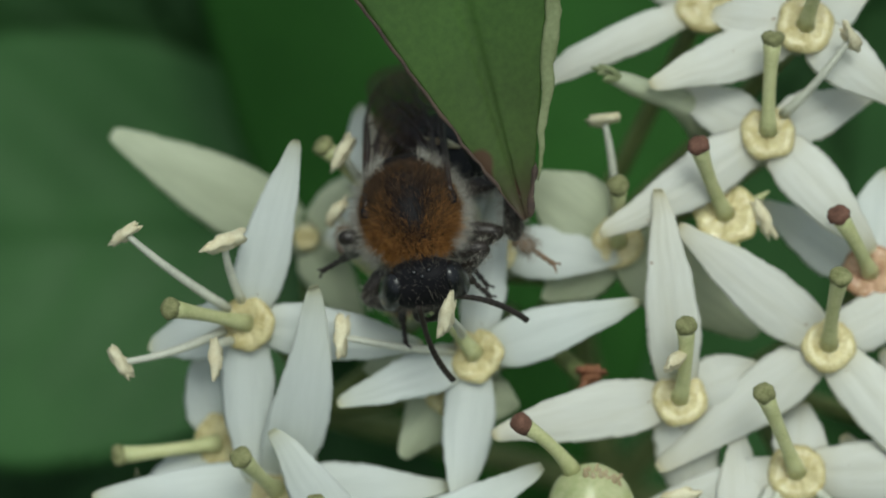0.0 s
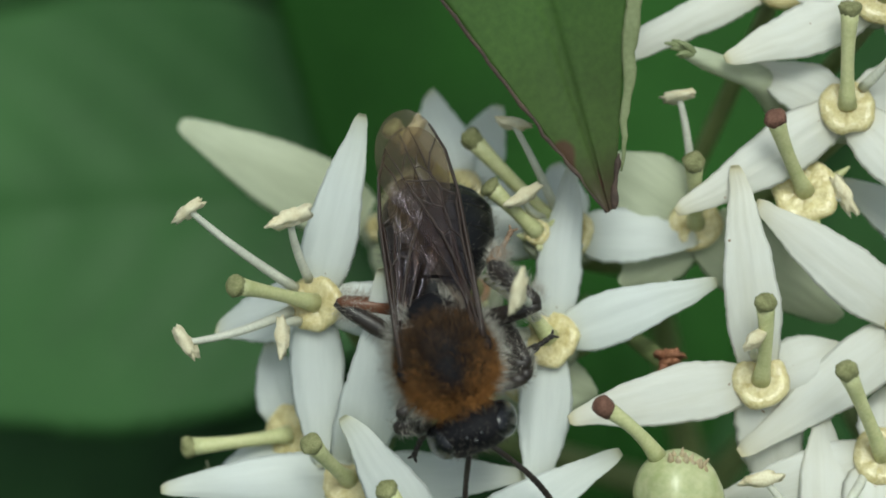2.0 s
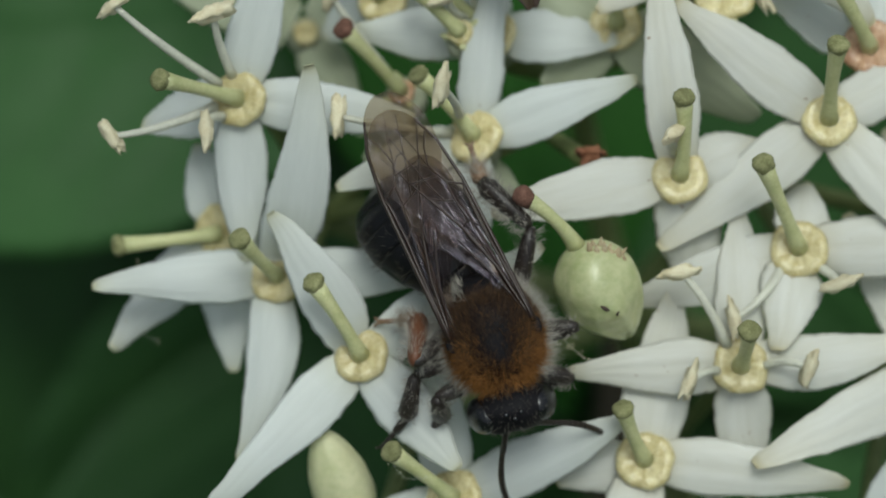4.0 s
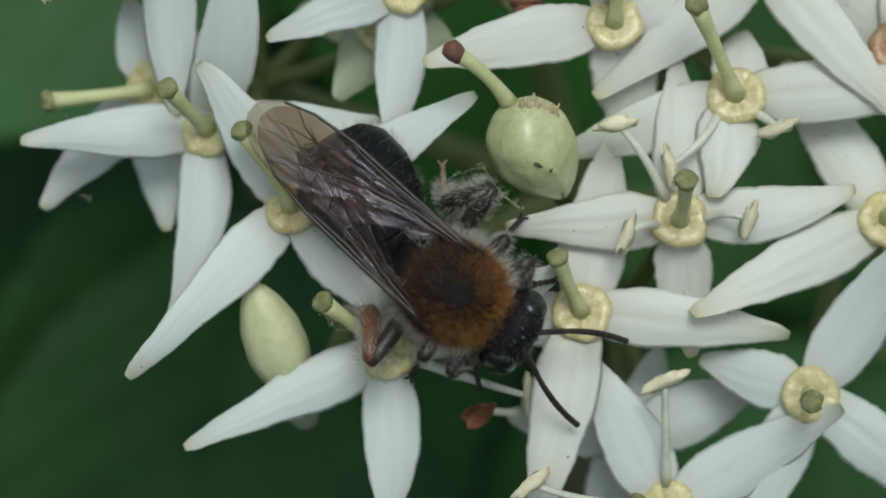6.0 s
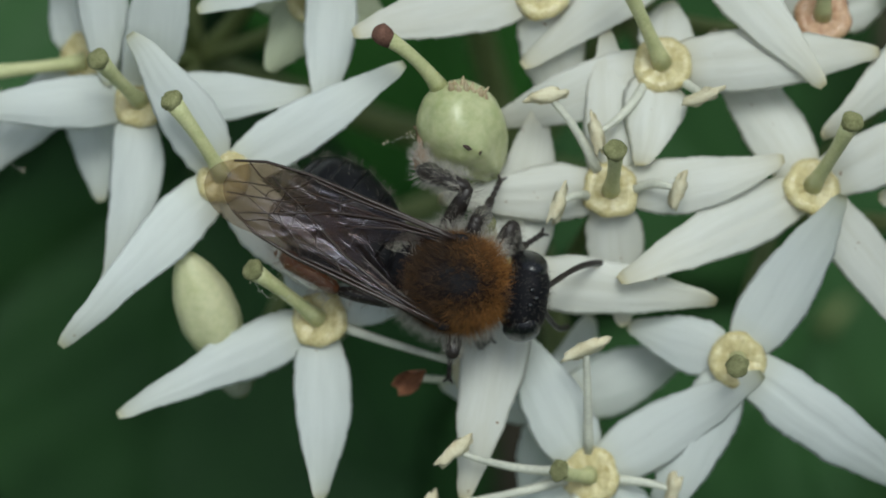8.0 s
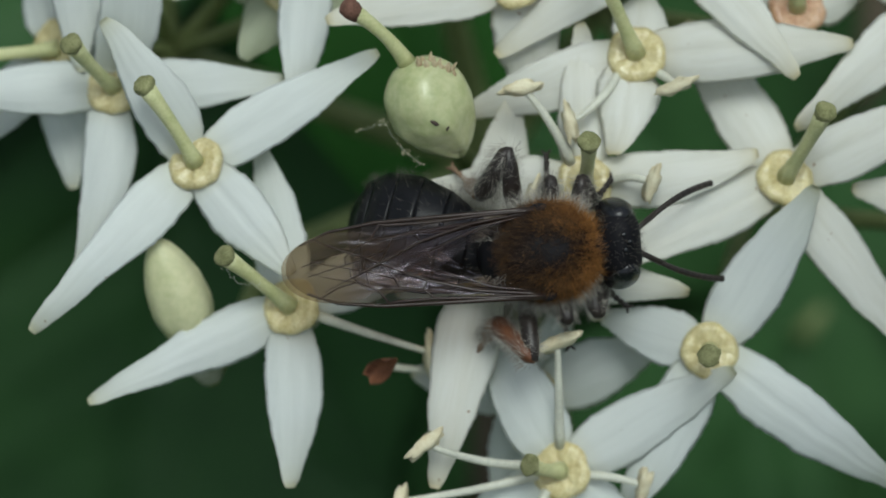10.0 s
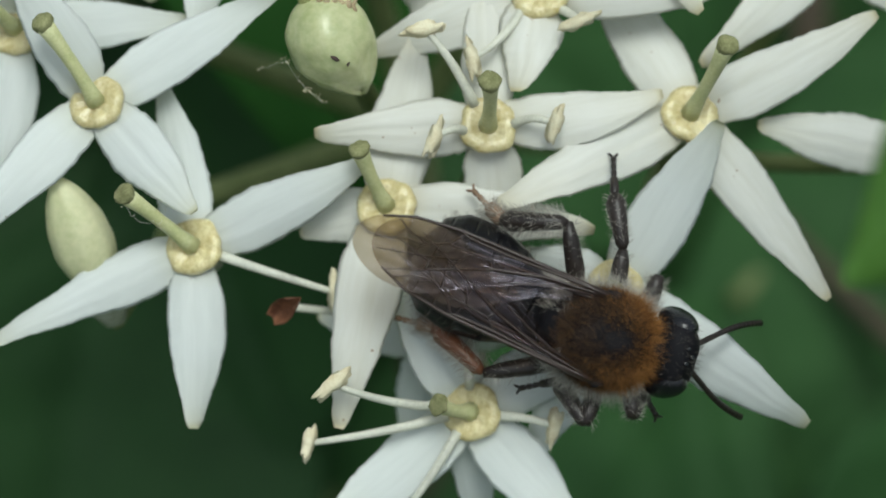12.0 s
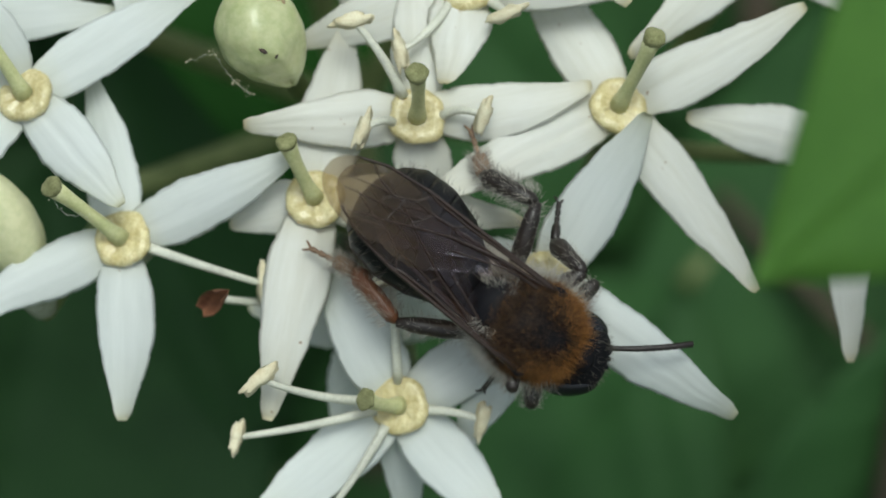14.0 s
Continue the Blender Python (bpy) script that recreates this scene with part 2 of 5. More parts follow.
def thing(name, m, label, category, group=""):
    ob = new(name)
    ob.empty_display_size = 0.001
    ob.matrix_world = m
    return tagged(ob, label, category, group)


def tube(bm, points, radii, sides=8, cap=True):
    """A round, tapering tube through points."""
    pts = [Vector(p) for p in points]
    rings, ref = [], None
    for i, p in enumerate(pts):
        d = (pts[min(i + 1, len(pts) - 1)] - pts[max(i - 1, 0)]).normalized()
        if ref is None:
            ref = d.orthogonal().normalized()
        ref = (ref - d * ref.dot(d)).normalized()
        side = d.cross(ref)
        rings.append([bm.verts.new(p + (ref * math.cos(2 * math.pi * k / sides) + side * math.sin(2 * math.pi * k / sides)) * radii[i]) for k in range(sides)])
    for a, b in zip(rings, rings[1:]):
        for k in range(sides):
            bm.faces.new((a[k], a[(k + 1) % sides], b[(k + 1) % sides], b[k]))
    if cap:
        bm.faces.new(rings[0][::-1])
        bm.faces.new(rings[-1])
    return rings


def bent(a, b, sag, n=6):
    """Points from a to b on an arc that is displaced by the vector sag at its middle."""
    a, b, sag = Vector(a), Vector(b), Vector(sag)
    return [a.lerp(b, i / n) + sag * 4 * (i / n) * (1 - i / n) for i in range(n + 1)]


def blob(bm, centre, size, rings=10, sides=16, turn=None, lump=0.0, seed=0.0):
    """An ellipsoid with half axes size, lumpy by that share."""
    turn = turn or Matrix.Identity(3)
    centre, grid = Vector(centre), []
    for i in range(rings + 1):
        th = math.pi * i / rings
        row = []
        for k in range(sides if 0 < i < rings else 1):
            ph = 2 * math.pi * k / sides
            v = Vector((math.cos(th), math.sin(th) * math.cos(ph), math.sin(th) * math.sin(ph)))
            f = 1 + lump * noise.noise(v * 1.7 + Vector((seed, seed * 2, 0)))
            row.append(bm.verts.new(centre + turn @ Vector([v[j] * size[j] * f for j in range(3)])))
        grid.append(row)
    for a, b in zip(grid, grid[1:]):
        for k in range(sides):
            q = [a[k % len(a)], a[(k + 1) % len(a)], b[(k + 1) % len(b)], b[k % len(b)]]
            q = [v for j, v in enumerate(q) if v not in q[:j]]
            if len(q) > 2:
                bm.faces.new(q)


def frame_along(d, up=(0, 0, 1)):
    """A turn whose x axis lies along d and whose z axis is near up."""
    x = Vector(d).normalized()
    z = Vector(up) - x * Vector(up).dot(x)
    z = z.normalized() if z.length > 1e-4 else x.orthogonal().normalized()
    return Matrix((x, z.cross(x), z)).transposed()


def sheet(bm, length, width, profile, height, nu=16, nv=8, thick=0.12):
    """A closed blade along x: half width from profile(s), surface height(s, v) for v in -1..1; the rim is rounded."""
    top, low = [], []
    for i in range(nu + 1):
        s = i / nu
        w = width / 2 * profile(s)
        top.append([bm.verts.new((s * length, w * (2 * j / nv - 1), height(s, 2 * j / nv - 1))) for j in range(nv + 1)])
        low.append([top[i][j] if j in (0, nv) else bm.verts.new((s * length, w * (2 * j / nv - 1), height(s, 2 * j / nv - 1) - thick)) for j in range(nv + 1)])
    for i in range(nu):
        for j in range(nv):
            bm.faces.new((top[i][j], top[i + 1][j], top[i + 1][j + 1], top[i][j + 1]))
            bm.faces.new((low[i][j + 1], low[i + 1][j + 1], low[i + 1][j], low[i][j]))
    for i in (0, nu):
        for j in range(nv):
            q = [top[i][j], top[i][j + 1], low[i][j + 1], low[i][j]]
            q = [v for k, v in enumerate(q) if v not in q[:k]]
            if len(q) > 2:
                bm.faces.new(q if i else q[::-1])


def curve_of(xs, ys):
    return lambda s: float(np.interp(s, xs, ys))


PETAL_KNOTS = [0, 0.08, 0.2, 0.35, 0.5, 0.65, 0.8, 0.9, 0.96, 1]
PETAL_FULL = curve_of(PETAL_KNOTS, [0.64, 0.80, 0.95, 1.0, 0.95, 0.79, 0.53, 0.36, 0.28, 0.14])
PETAL_LANCE = curve_of(PETAL_KNOTS, [0.70, 0.88, 1.0, 0.94, 0.76, 0.58, 0.42, 0.31, 0.25, 0.13])
LEAF_SHAPE = curve_of([0, 0.05, 0.15, 0.3, 0.45, 0.6, 0.75, 0.87, 0.95, 1], [0.04, 0.3, 0.68, 0.94, 1, 0.92, 0.68, 0.38, 0.16, 0.02])

# ---- ground and shrub ----
bm = bmesh.new()
bmesh.ops.create_grid(bm, x_segments=60, y_segments=60, size=60000)
for v in bm.verts:
    near = max(0.0, 1 - v.co.length / 40000)
    v.co.z = 400 * noise.noise(v.co / 9000) * near
ground = tagged(part("ground", bm, SOIL), "dark shaded soil with moss under the shrub", "ground", kind="structure")

rng = random.Random(4)


def leaf(m, length, width, mat=LEAF, fold=0.12, droop=0.1, label="green dogwood leaf with sunken veins", margin=False, wave=0.02, name="dogwood_leaf", stem=True):
    """A dogwood leaf: blade from its stalk along x, arched veins sunk into it, midrib below."""
    ob = thing(name, m, label, "leaf", "leaves of the shrub")
    ph = rng.uniform(0, 9)

    def height(s, v):
        z = fold * width * abs(v) ** 1.3 * 0.5 * LEAF_SHAPE(s) - droop * length * s * s
        z += wave * width * math.sin(7 * s + ph + 2 * v)
        k = (s * 9 - abs(v) ** 1.4 * 2.2) % 1.0
        return z - 0.018 * width * math.exp(-((k - 0.5) / 0.13) ** 2) * (1 - s) - 0.02 * width * math.exp(-(v / 0.06) ** 2)

    bm = bmesh.new()
    sheet(bm, length, width, LEAF_SHAPE, height, 44, 26, 0.25)
    part("blade", bm, mat, ob)
    bm = bmesh.new()
    pts = [(s * length, 0, height(s, 0) - 0.3) for s in np.linspace(0, 0.97, 14)]
    tube(bm, pts, [0.012 * width * (1.1 - s) + 0.04 for s in np.linspace(0, 1, 14)])
    part("midrib", bm, STALK if mat in (LEAF, LEAF_SUNLIT) else mat, ob)
    if stem:
        bm = bmesh.new()
        tube(bm, bent((0.2, 0, -0.3), (-9, 0, -5), (0, 0, 1)), [0.5] * 7)
        part("leaf_stalk", bm, STALK, ob)
    if margin:
        for side, first, mat2, nm, lb, rr in ((-1, 0.45, MARGIN, "withered_rim", "brown withered rim of the leaf", 0.065), (1, 0.45, ROLLED, "rolled_rim", "pale rolled rim of the leaf", 0.3), (1, 0.962, MARGIN, "withered_tip", "brown withered tip", 0.11)):
            bm = bmesh.new()
            pts, rad = [], []
            for s in np.linspace(first, 1 if mat2 is MARGIN else 0.975, 90):
                w = width / 2 * LEAF_SHAPE(s)
                pts.append((s * length, side * (w + (0.18 if mat2 is ROLLED else 0.0) + 0.10 * noise.noise((s * 40, side, 3)) + 0.07 * noise.noise((s * 110, side, 7))), height(s, side) + 0.02))
                q = (s - first) / ((1 if mat2 is MARGIN else 0.975) - first)
                rad.append(max(0.03, (rr + 0.9 * rr * noise.noise((s * 70, side * 5, 0))) * min(1.0, q * 6 + 0.1, (1 - q) * 5 + (0.6 if mat2 is MARGIN else 0.1))))
            tube(bm, pts, rad, 9)
            if mat2 is ROLLED:
                for v in bm.verts:
                    v.co.z = height(v.co.x / length, side) + 0.03 + (v.co.z - height(v.co.x / length, side)) * 0.45
            part(nm, bm, mat2, ob, lb)
    return ob


def aim(tail, tip, roll=0.0):
    """The pose at tail (plan, mm) whose x axis points to tip and whose z axis is near the plan's."""
    t = frame_along(Vector(tip) - Vector(tail))
    return BASE @ Matrix.Translation(Vector(tail) * MM) @ t.to_4x4() @ pose(0, 0, 0, roll, 0, 0)


tip_leaf = leaf(aim((-16, 60, 9), (-1.2, 15.4, 2.6), 4), 47.5, 13, LEAF_PALE, 0.2, 0.02, "hanging green leaf tip with a withered brown rim", True)
leaf(aim((45.1, 22.0, 38.7), (16.1, -3.4, 22.0), 8), 42, 19.5, LEAF_SUNLIT, 0.15, 0.03, "smooth green leaf hanging before the flowers")
broad_leaf = leaf(aim((-5.5, 15.4, -31.0), (-43.5, 12.2, -36.0), 4), 38.5, 20.5, LEAF_GREY, 0.1, 0.02, "broad pale green leaf behind the flower head")
leaf(aim((-8.5, 52, -34), (1.5, 2, -28), -10), 54, 24, LEAF_DEEP, 0.1, 0.04, "green leaf behind the flower head")
# the shrub's foliage behind: overlapping leaves in two layers, shade put into their dark colour
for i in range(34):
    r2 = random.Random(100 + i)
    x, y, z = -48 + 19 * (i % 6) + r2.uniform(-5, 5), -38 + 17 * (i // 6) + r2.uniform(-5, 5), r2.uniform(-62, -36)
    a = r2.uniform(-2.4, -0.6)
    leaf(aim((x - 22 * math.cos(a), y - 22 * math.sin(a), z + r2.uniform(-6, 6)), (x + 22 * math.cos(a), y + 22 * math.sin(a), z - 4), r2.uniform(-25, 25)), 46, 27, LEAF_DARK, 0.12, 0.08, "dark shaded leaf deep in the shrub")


def branch(points, r0, r1):
    ob = thing("shrub_branch", BASE, "dim brown woody branch deep in the shrub", "branch")
    bm = bmesh.new()
    tube(bm, points, np.linspace(r0, r1, len(points)), 12)
    for v in bm.verts:
        v.co += Vector([0.25 * noise.noise(v.co * 0.4 + Vector((0, 0, 5 * j))) for j in range(3)])
    part("stem", bm, BARK, ob)
    for f, side in ((0.45, 1), (0.7, -1)):
        p = Vector(points[int(f * (len(points) - 1))])
        bm = bmesh.new()
        tube(bm, bent(p, p + Vector((side * 9, 10, -8)), (0, 0, -1.5), 8), np.linspace(r1 * 0.6, r1 * 0.3, 9), 10)
        part("side_twig", bm, BARK, ob, "thin side twig")


branch(bent((34, -80, -75), (24, 14, -48), (-3, 4, 2), 18), 2.2, 0.9)

branch(bent((20, -60, -52), (34, 16, -40), (1.5, 0, 6), 18), 2.0, 1.2)


# ---- flower heads ----
NODES = [(-9, 8, -13), (1, 14, -13), (8, 10, -13), (5, -1, -13), (14, 2, -13), (-5, 0, -12)]
ROOT = (4, 4, -26)


def stalks():
    ob = thing("flower_stalk", BASE, "green branched stalk that carries the flower head", "stalk")
    for nd in NODES:
        bm = bmesh.new()
        tube(bm, bent(ROOT, nd, (0, 0, -2)), np.linspace(0.7, 0.5, 7))
        part("branch", bm, STALK, ob)
    bm = bmesh.new()
    down = BASE.inverted().to_3x3() @ Vector((0.02, 0.06, -1.19))
    tube(bm, bent(ROOT, Vector(ROOT) + down / MM, (0, 0, -40), 16), np.linspace(0.9, 5, 17))
    part("stem", bm, BARK, ob, "brown woody stem")


stalks()


def petal(ob, tip, width, k, mat, bow=None, taper=None):
    """A petal from the disc to tip: bow shifts its middle to the left, taper (0 to 1) draws its point out."""
    d = Vector(tip)
    L = d.length
    r = random.Random(k)
    bend, cup, twist = r.uniform(-0.04, 0.11) * L, r.uniform(0.10, 0.34), r.uniform(-0.20, 0.20)
    ph, hook = r.uniform(0, 9), r.uniform(-0.8, 1.3)
    side = r.uniform(-0.12, 0.12) if bow is None else bow
    taper = r.uniform(0.15, 0.75) if taper is None else taper
    shape = lambda s: PETAL_FULL(s) * (1 - taper) + PETAL_LANCE(s) * taper
    grooves = r.uniform(0.03, 0.06)

    def height(s, v):
        z = bend * 4 * s * (1 - s) - cup * v * v * shape(s) + twist * v * s + 0.05 * math.sin(5 * s + ph) * v
        return z - grooves * math.exp(-(v / 0.12) ** 2) * (1.1 - s) + 0.018 * math.sin(13 * v + ph) * (1 - s) * s * 3

    lift = r.uniform(-0.02, 0.02)
    bm = bmesh.new()
    sheet(bm, L - 0.55, width * 1.12 * r.uniform(0.96, 1.05), shape, height, 40, 14, 0.11)
    for v in bm.verts:
        s = v.co.x / L
        v.co.y += side * 4 * s * (1 - s) + 0.07 * noise.noise((v.co.x * 0.9, v.co.y * 0.8, ph)) + 0.05 * noise.noise((v.co.x * 5, v.co.y * 2, ph)) * min(1.0, abs(v.co.y) * 1.6)
        v.co.z += hook * max(0.0, s - 0.72) ** 2 * L
    part("petal", bm, mat, ob, at=Matrix.Translation((d.normalized() * 0.55 + Vector((0, 0, -0.12 + lift))) * MM) @ frame_along(d).to_4x4())


COUNT = [0]


def flower(c, petals, style=None, stamens=(), disc=1.0, stigma="olive", aged=False, label="", petal_mat=PETAL):
    """A dogwood flower at c: petal tips (x, y, z, width), style tip and stamen tips from its middle."""
    COUNT[0] += 1
    k = COUNT[0]
    r = random.Random(k * 7)
    c = Vector(c)
    if not label:
        label = "white star-shaped dogwood flower with a yellow nectar disc" if petals else "dogwood flower that has shed its petals"
    ob = thing("dogwood_flower", BASE @ Matrix.Translation(c * MM), label, "flower", "flowers of the head")
    for j, p in enumerate(petals):
        petal(ob, p[:3], p[3], k * 10 + j, petal_mat, *p[4:])
    axis = (Vector(style).normalized() if style else Vector((0, 0.3, 1)))
    axis = (axis * 0.55 + Vector((0, 0, 0.9))).normalized()
    turn = frame_along(axis, (0, 1, 0))
    R = disc * r.uniform(0.94, 1.04)
    # ring with a sunken middle
    bm = bmesh.new()
    prof = [(0.62, -0.5), (0.9, -0.35), (1.02, -0.15), (1.03, 0.02), (0.95, 0.14), (0.8, 0.19), (0.62, 0.17), (0.46, 0.12), (0.32, 0.10), (0.2, 0.14)]
    sides, rings = 36, []
    for rad, h in prof:
        ring = []
        for q in range(sides):
            a = 2 * math.pi * q / sides
            f = 1 + 0.03 * math.cos(4 * a + k) + 0.10 * noise.noise((math.cos(a) * 2, math.sin(a) * 2, k + rad))
            ring.append(bm.verts.new(turn @ Vector((h + 0.10 * noise.noise((math.cos(a) * 2.2, math.sin(a) * 3, k * 3 + h)), rad * R * f * math.cos(a), rad * R * f * math.sin(a)))))
        rings.append(ring)
    for a, b in zip(rings, rings[1:]):
        for q in range(sides):
            bm.faces.new((a[q], a[(q + 1) % sides], b[(q + 1) % sides], b[q]))
    bm.faces.new(rings[-1])
    for v in bm.verts:
        v.co += turn @ Vector((0.035 * noise.noise(v.co * 7 + Vector((k, 0, 0))), 0, 0))
    part("nectar_disc", bm, DISC_OLD if aged else DISC, ob)
    if not petals:
        for q in range(4):
            a = 1.571 * q + 0.5 + r.uniform(-0.3, 0.3)
            bm = bmesh.new()
            d = turn @ Vector((0, math.cos(a), math.sin(a)))
            tube(bm, [d * R * 0.8 - axis * 0.2, d * R * 1.15 - axis * 0.1, d * R * r.uniform(1.4, 1.65) + axis * 0.15], [0.2, 0.16, 0.04], 7)
            part("calyx_tooth", bm, STYLE, ob, "small green calyx tooth")
    bm = bmesh.new()
    tube(bm, [-axis * 2.2, -axis * 1.7, -axis * 0.9, -axis * 0.3], [0.35, 0.62, 0.78, 0.66], 14)
    part("ovary", bm, OVARY, ob, "grey-green felted ovary")
    node = min(NODES, key=lambda p: (Vector(p) - c).length)
    bm = bmesh.new()
    end = Vector(node) - c
    tube(bm, bent(-axis * 2.1, end, (-axis * 1.2) - end * 0.05, 8), np.linspace(0.33, 0.38, 9))
    part("flower_stalk", bm, STALK, ob, "thin green flower stalk")
    if style:
        s = Vector(style)
        L = s.length
        bm = bmesh.new()
        sag = Vector((r.uniform(-0.12, 0.12), r.uniform(-0.12, 0.12), 0.15))
        tube(bm, bent(axis * 0.05, s * 0.93, sag, 8), [0.36, 0.29, 0.25, 0.24, 0.24, 0.25, 0.27, 0.30, 0.34], 12)
        st = part("style", bm, STYLE, ob)
        bm = bmesh.new()
        tube(bm, [s * (0.89), s * 0.92, s * 0.945, s * 0.97, s * 0.99, s * 1.01, s * 1.022, s * 1.027], [0.27, 0.34, 0.38, 0.40, 0.39, 0.33, 0.22, 0.08], 22)
        for v in bm.verts:
            v.co += Vector([0.05 * noise.noise(v.co * 4 + Vector((k, j * 3, 0))) + 0.05 * noise.noise(v.co * 11 + Vector((k, j * 3, 0))) for j in range(3)])
        part("stigma", bm, STIGMA_RED if stigma == "red" else STIGMA, st)
    for j, t in enumerate(stamens):
        t = Vector(t)
        flat = Vector((t.x, t.y, 0)).normalized() * 0.85
        bm = bmesh.new()
        tube(bm, bent(flat, t, (r.uniform(-0.22, 0.22), r.uniform(-0.22, 0.22), 0.2), 8), np.linspace(0.19, 0.11, 9), 8)
        fl = part("filament", bm, FILAMENT, ob)
        bm = bmesh.new()
        across = ((t - flat).normalized().cross(Vector((r.uniform(-0.4, 0.4), r.uniform(-0.4, 0.4), 1))).normalized() + (t - flat).normalized() * r.uniform(-0.9, 0.6)).normalized()
        big = r.uniform(0.9, 1.25)
        t3 = frame_along(across)
        for o in (-0.09, 0.09):
            blob(bm, t + t3 @ Vector((0, 0.3 * o, 1.2 * o)), (0.64 * big, 0.21 * big, 0.20 * big), 14, 10, t3, 0.7, k + j + o)
        part("anther", bm, ANTHER, fl)
    return ob


outer_flower = flower((-11.48, 12.18, 0.00), [(1.62, 6.60, 1.20, 1.75, 0.05, 0.50), (-3.60, -0.94, -1.59, 1.84), (6.30, -0.60, 0.00, 1.84), (0.30, -5.80, -0.80, 1.84)], style=(-2.70, 0.56, 2.61), stamens=[(-4.24, 3.10, 2.40), (-4.34, -1.44, 1.60), (-0.80, 2.90, 2.20), (-1.00, -1.20, 1.80)])
flower((-9.40, 14.98, -6.60), [(-7.40, 3.70, 0.80, 2.45, 0.00, 0.30), (2.20, -3.80, -0.60, 1.84), (3.20, 3.20, -0.80, 1.84)], disc=0.5, petal_mat=PETAL_SHADE_SPENT)
flower((-6.48, 16.15, -3.40), [(-1.20, 3.80, -1.52, 1.84), (1.40, 3.40, -1.60, 1.84), (-2.20, -1.40, -1.80, 1.84), (3.40, -1.20, -1.61, 1.84)], style=(-2.40, 2.30, 1.84), stamens=[(-1.60, 2.00, 2.40)])
flower((-2.53, 14.77, -2.40), [(-4.90, 0.10, 0.40, 1.84), (4.70, -0.20, 0.40, 1.84), (-0.40, 2.60, -1.80, 1.84)], style=(-3.60, 3.40, 1.20), stamens=[(-1.60, 1.20, 2.60), (-2.00, 3.75, 2.60)])
flower((-3.09, 11.02, -0.60), [(5.80, 2.10, 0.80, 1.75, 0.00, 0.60), (-0.40, -5.70, 0.60, 1.75, 0.00, 0.20), (-4.90, -1.90, 0.00, 1.60), (0.70, 6.20, -0.40, 1.60)], style=(-2.10, 2.20, 1.50), stamens=[(-1.20, 1.60, 5.40), (-4.80, 0.60, 2.00)])
flower((-3.84, 9.65, -2.20), [(-1.70, -2.60, -0.40, 1.84), (-3.20, 0.80, -1.20, 1.84), (2.40, -0.80, -0.80, 1.84)], petal_mat=PETAL_SHADE_SPENT)
flower((2.06, 15.22, -2.40), [(-3.30, 2.30, -0.40, 2.60, 0.00, 0.10), (-2.60, -2.20, -0.80, 2.10), (5.30, -3.30, -1.00, 2.50)], style=(-0.30, 2.10, 3.15), stamens=[(-0.80, 4.40, 2.00)], petal_mat=PETAL_SHADE_SPENT)
flower((5.75, 16.32, -0.40), [], style=(-1.36, 2.50, 2.52), stamens=[(1.30, -0.10, 0.40)], disc=1.12, stigma="red")
flower((7.12, 19.30, 0.00), [(-3.20, 1.50, -1.63, 1.84), (4.00, 1.50, -1.44, 1.84), (-5.96, -3.80, 0.60, 1.84), (3.94, -4.10, 0.40, 1.95)], style=(-0.14, 3.40, 1.69), stamens=[(2.60, 3.40, 1.80)], petal_mat=PETAL_CREAM)
flower((8.28, 23.17, 0.40), [(-5.50, -2.25, 0.00, 1.84, 0.10, 0.50), (-3.30, 0.40, -0.60, 1.84), (2.40, 1.40, -1.77, 1.84), (3.40, -2.60, 0.20, 1.84)], style=(0.40, 2.40, 2.92), petal_mat=PETAL_CREAM)
flower((4.95, 23.95, -2.40), [(-7.00, -3.60, 0.00, 1.20, -0.15, 0.00), (3.00, 2.40, -1.56, 1.84), (-2.80, 2.40, -1.59, 1.84)], petal_mat=PETAL_CREAM)
flower((11.05, 14.42, -0.60), [(0.80, 3.70, -1.20, 2.00), (-3.80, 2.40, -1.60, 1.90)], style=(-1.64, 2.10, 2.71), aged=True, stigma="red")
flower((9.53, 11.78, 0.20), [(-5.62, 4.10, 0.60, 1.95, 0.00, 0.40), (3.40, 1.80, 0.00, 1.84), (-5.96, -4.64, -0.50, 1.84), (4.66, -5.42, 0.80, 1.84)], style=(-0.06, 2.60, 2.77), petal_mat=PETAL_CREAM)
flower((4.26, 9.70, 0.00), [(-1.04, 7.44, 1.00, 1.84, 0.00, 0.40), (-6.70, -1.50, 0.60, 1.84), (0.90, -4.64, -1.80, 2.20), (3.00, 1.20, -0.60, 1.84)], style=(-0.10, 2.80, 2.57), stamens=[(-0.30, 1.50, 2.00)], petal_mat=PETAL_CREAM)
flower((8.56, 7.16, 0.00), [(7.70, 0.50, 0.00, 2.00), (-0.90, -3.56, 1.00, 2.10), (0.40, 2.40, -1.82, 1.84), (-6.10, -2.10, -1.80, 1.84)], style=(-1.70, 3.10, 3.00), stamens=[(1.30, -1.20, 1.20), (-2.40, -2.50, 1.00)], petal_mat=PETAL_CREAM)
middle_flower = flower((6.59, 2.76, 0.40), [(-6.10, -0.30, 0.00, 1.84, 0.00, 0.80), (6.10, 1.24, 0.20, 1.84, -0.40, 0.40), (0.56, -4.86, -1.20, 1.95, 0.00, 0.30), (-0.10, 5.74, -0.80, 1.84)], style=(0.00, 1.40, 3.00), stamens=[(-1.90, -0.50, 1.00), (2.30, 0.00, 1.00), (-2.24, 3.30, 0.80)], petal_mat=PETAL_CREAM)
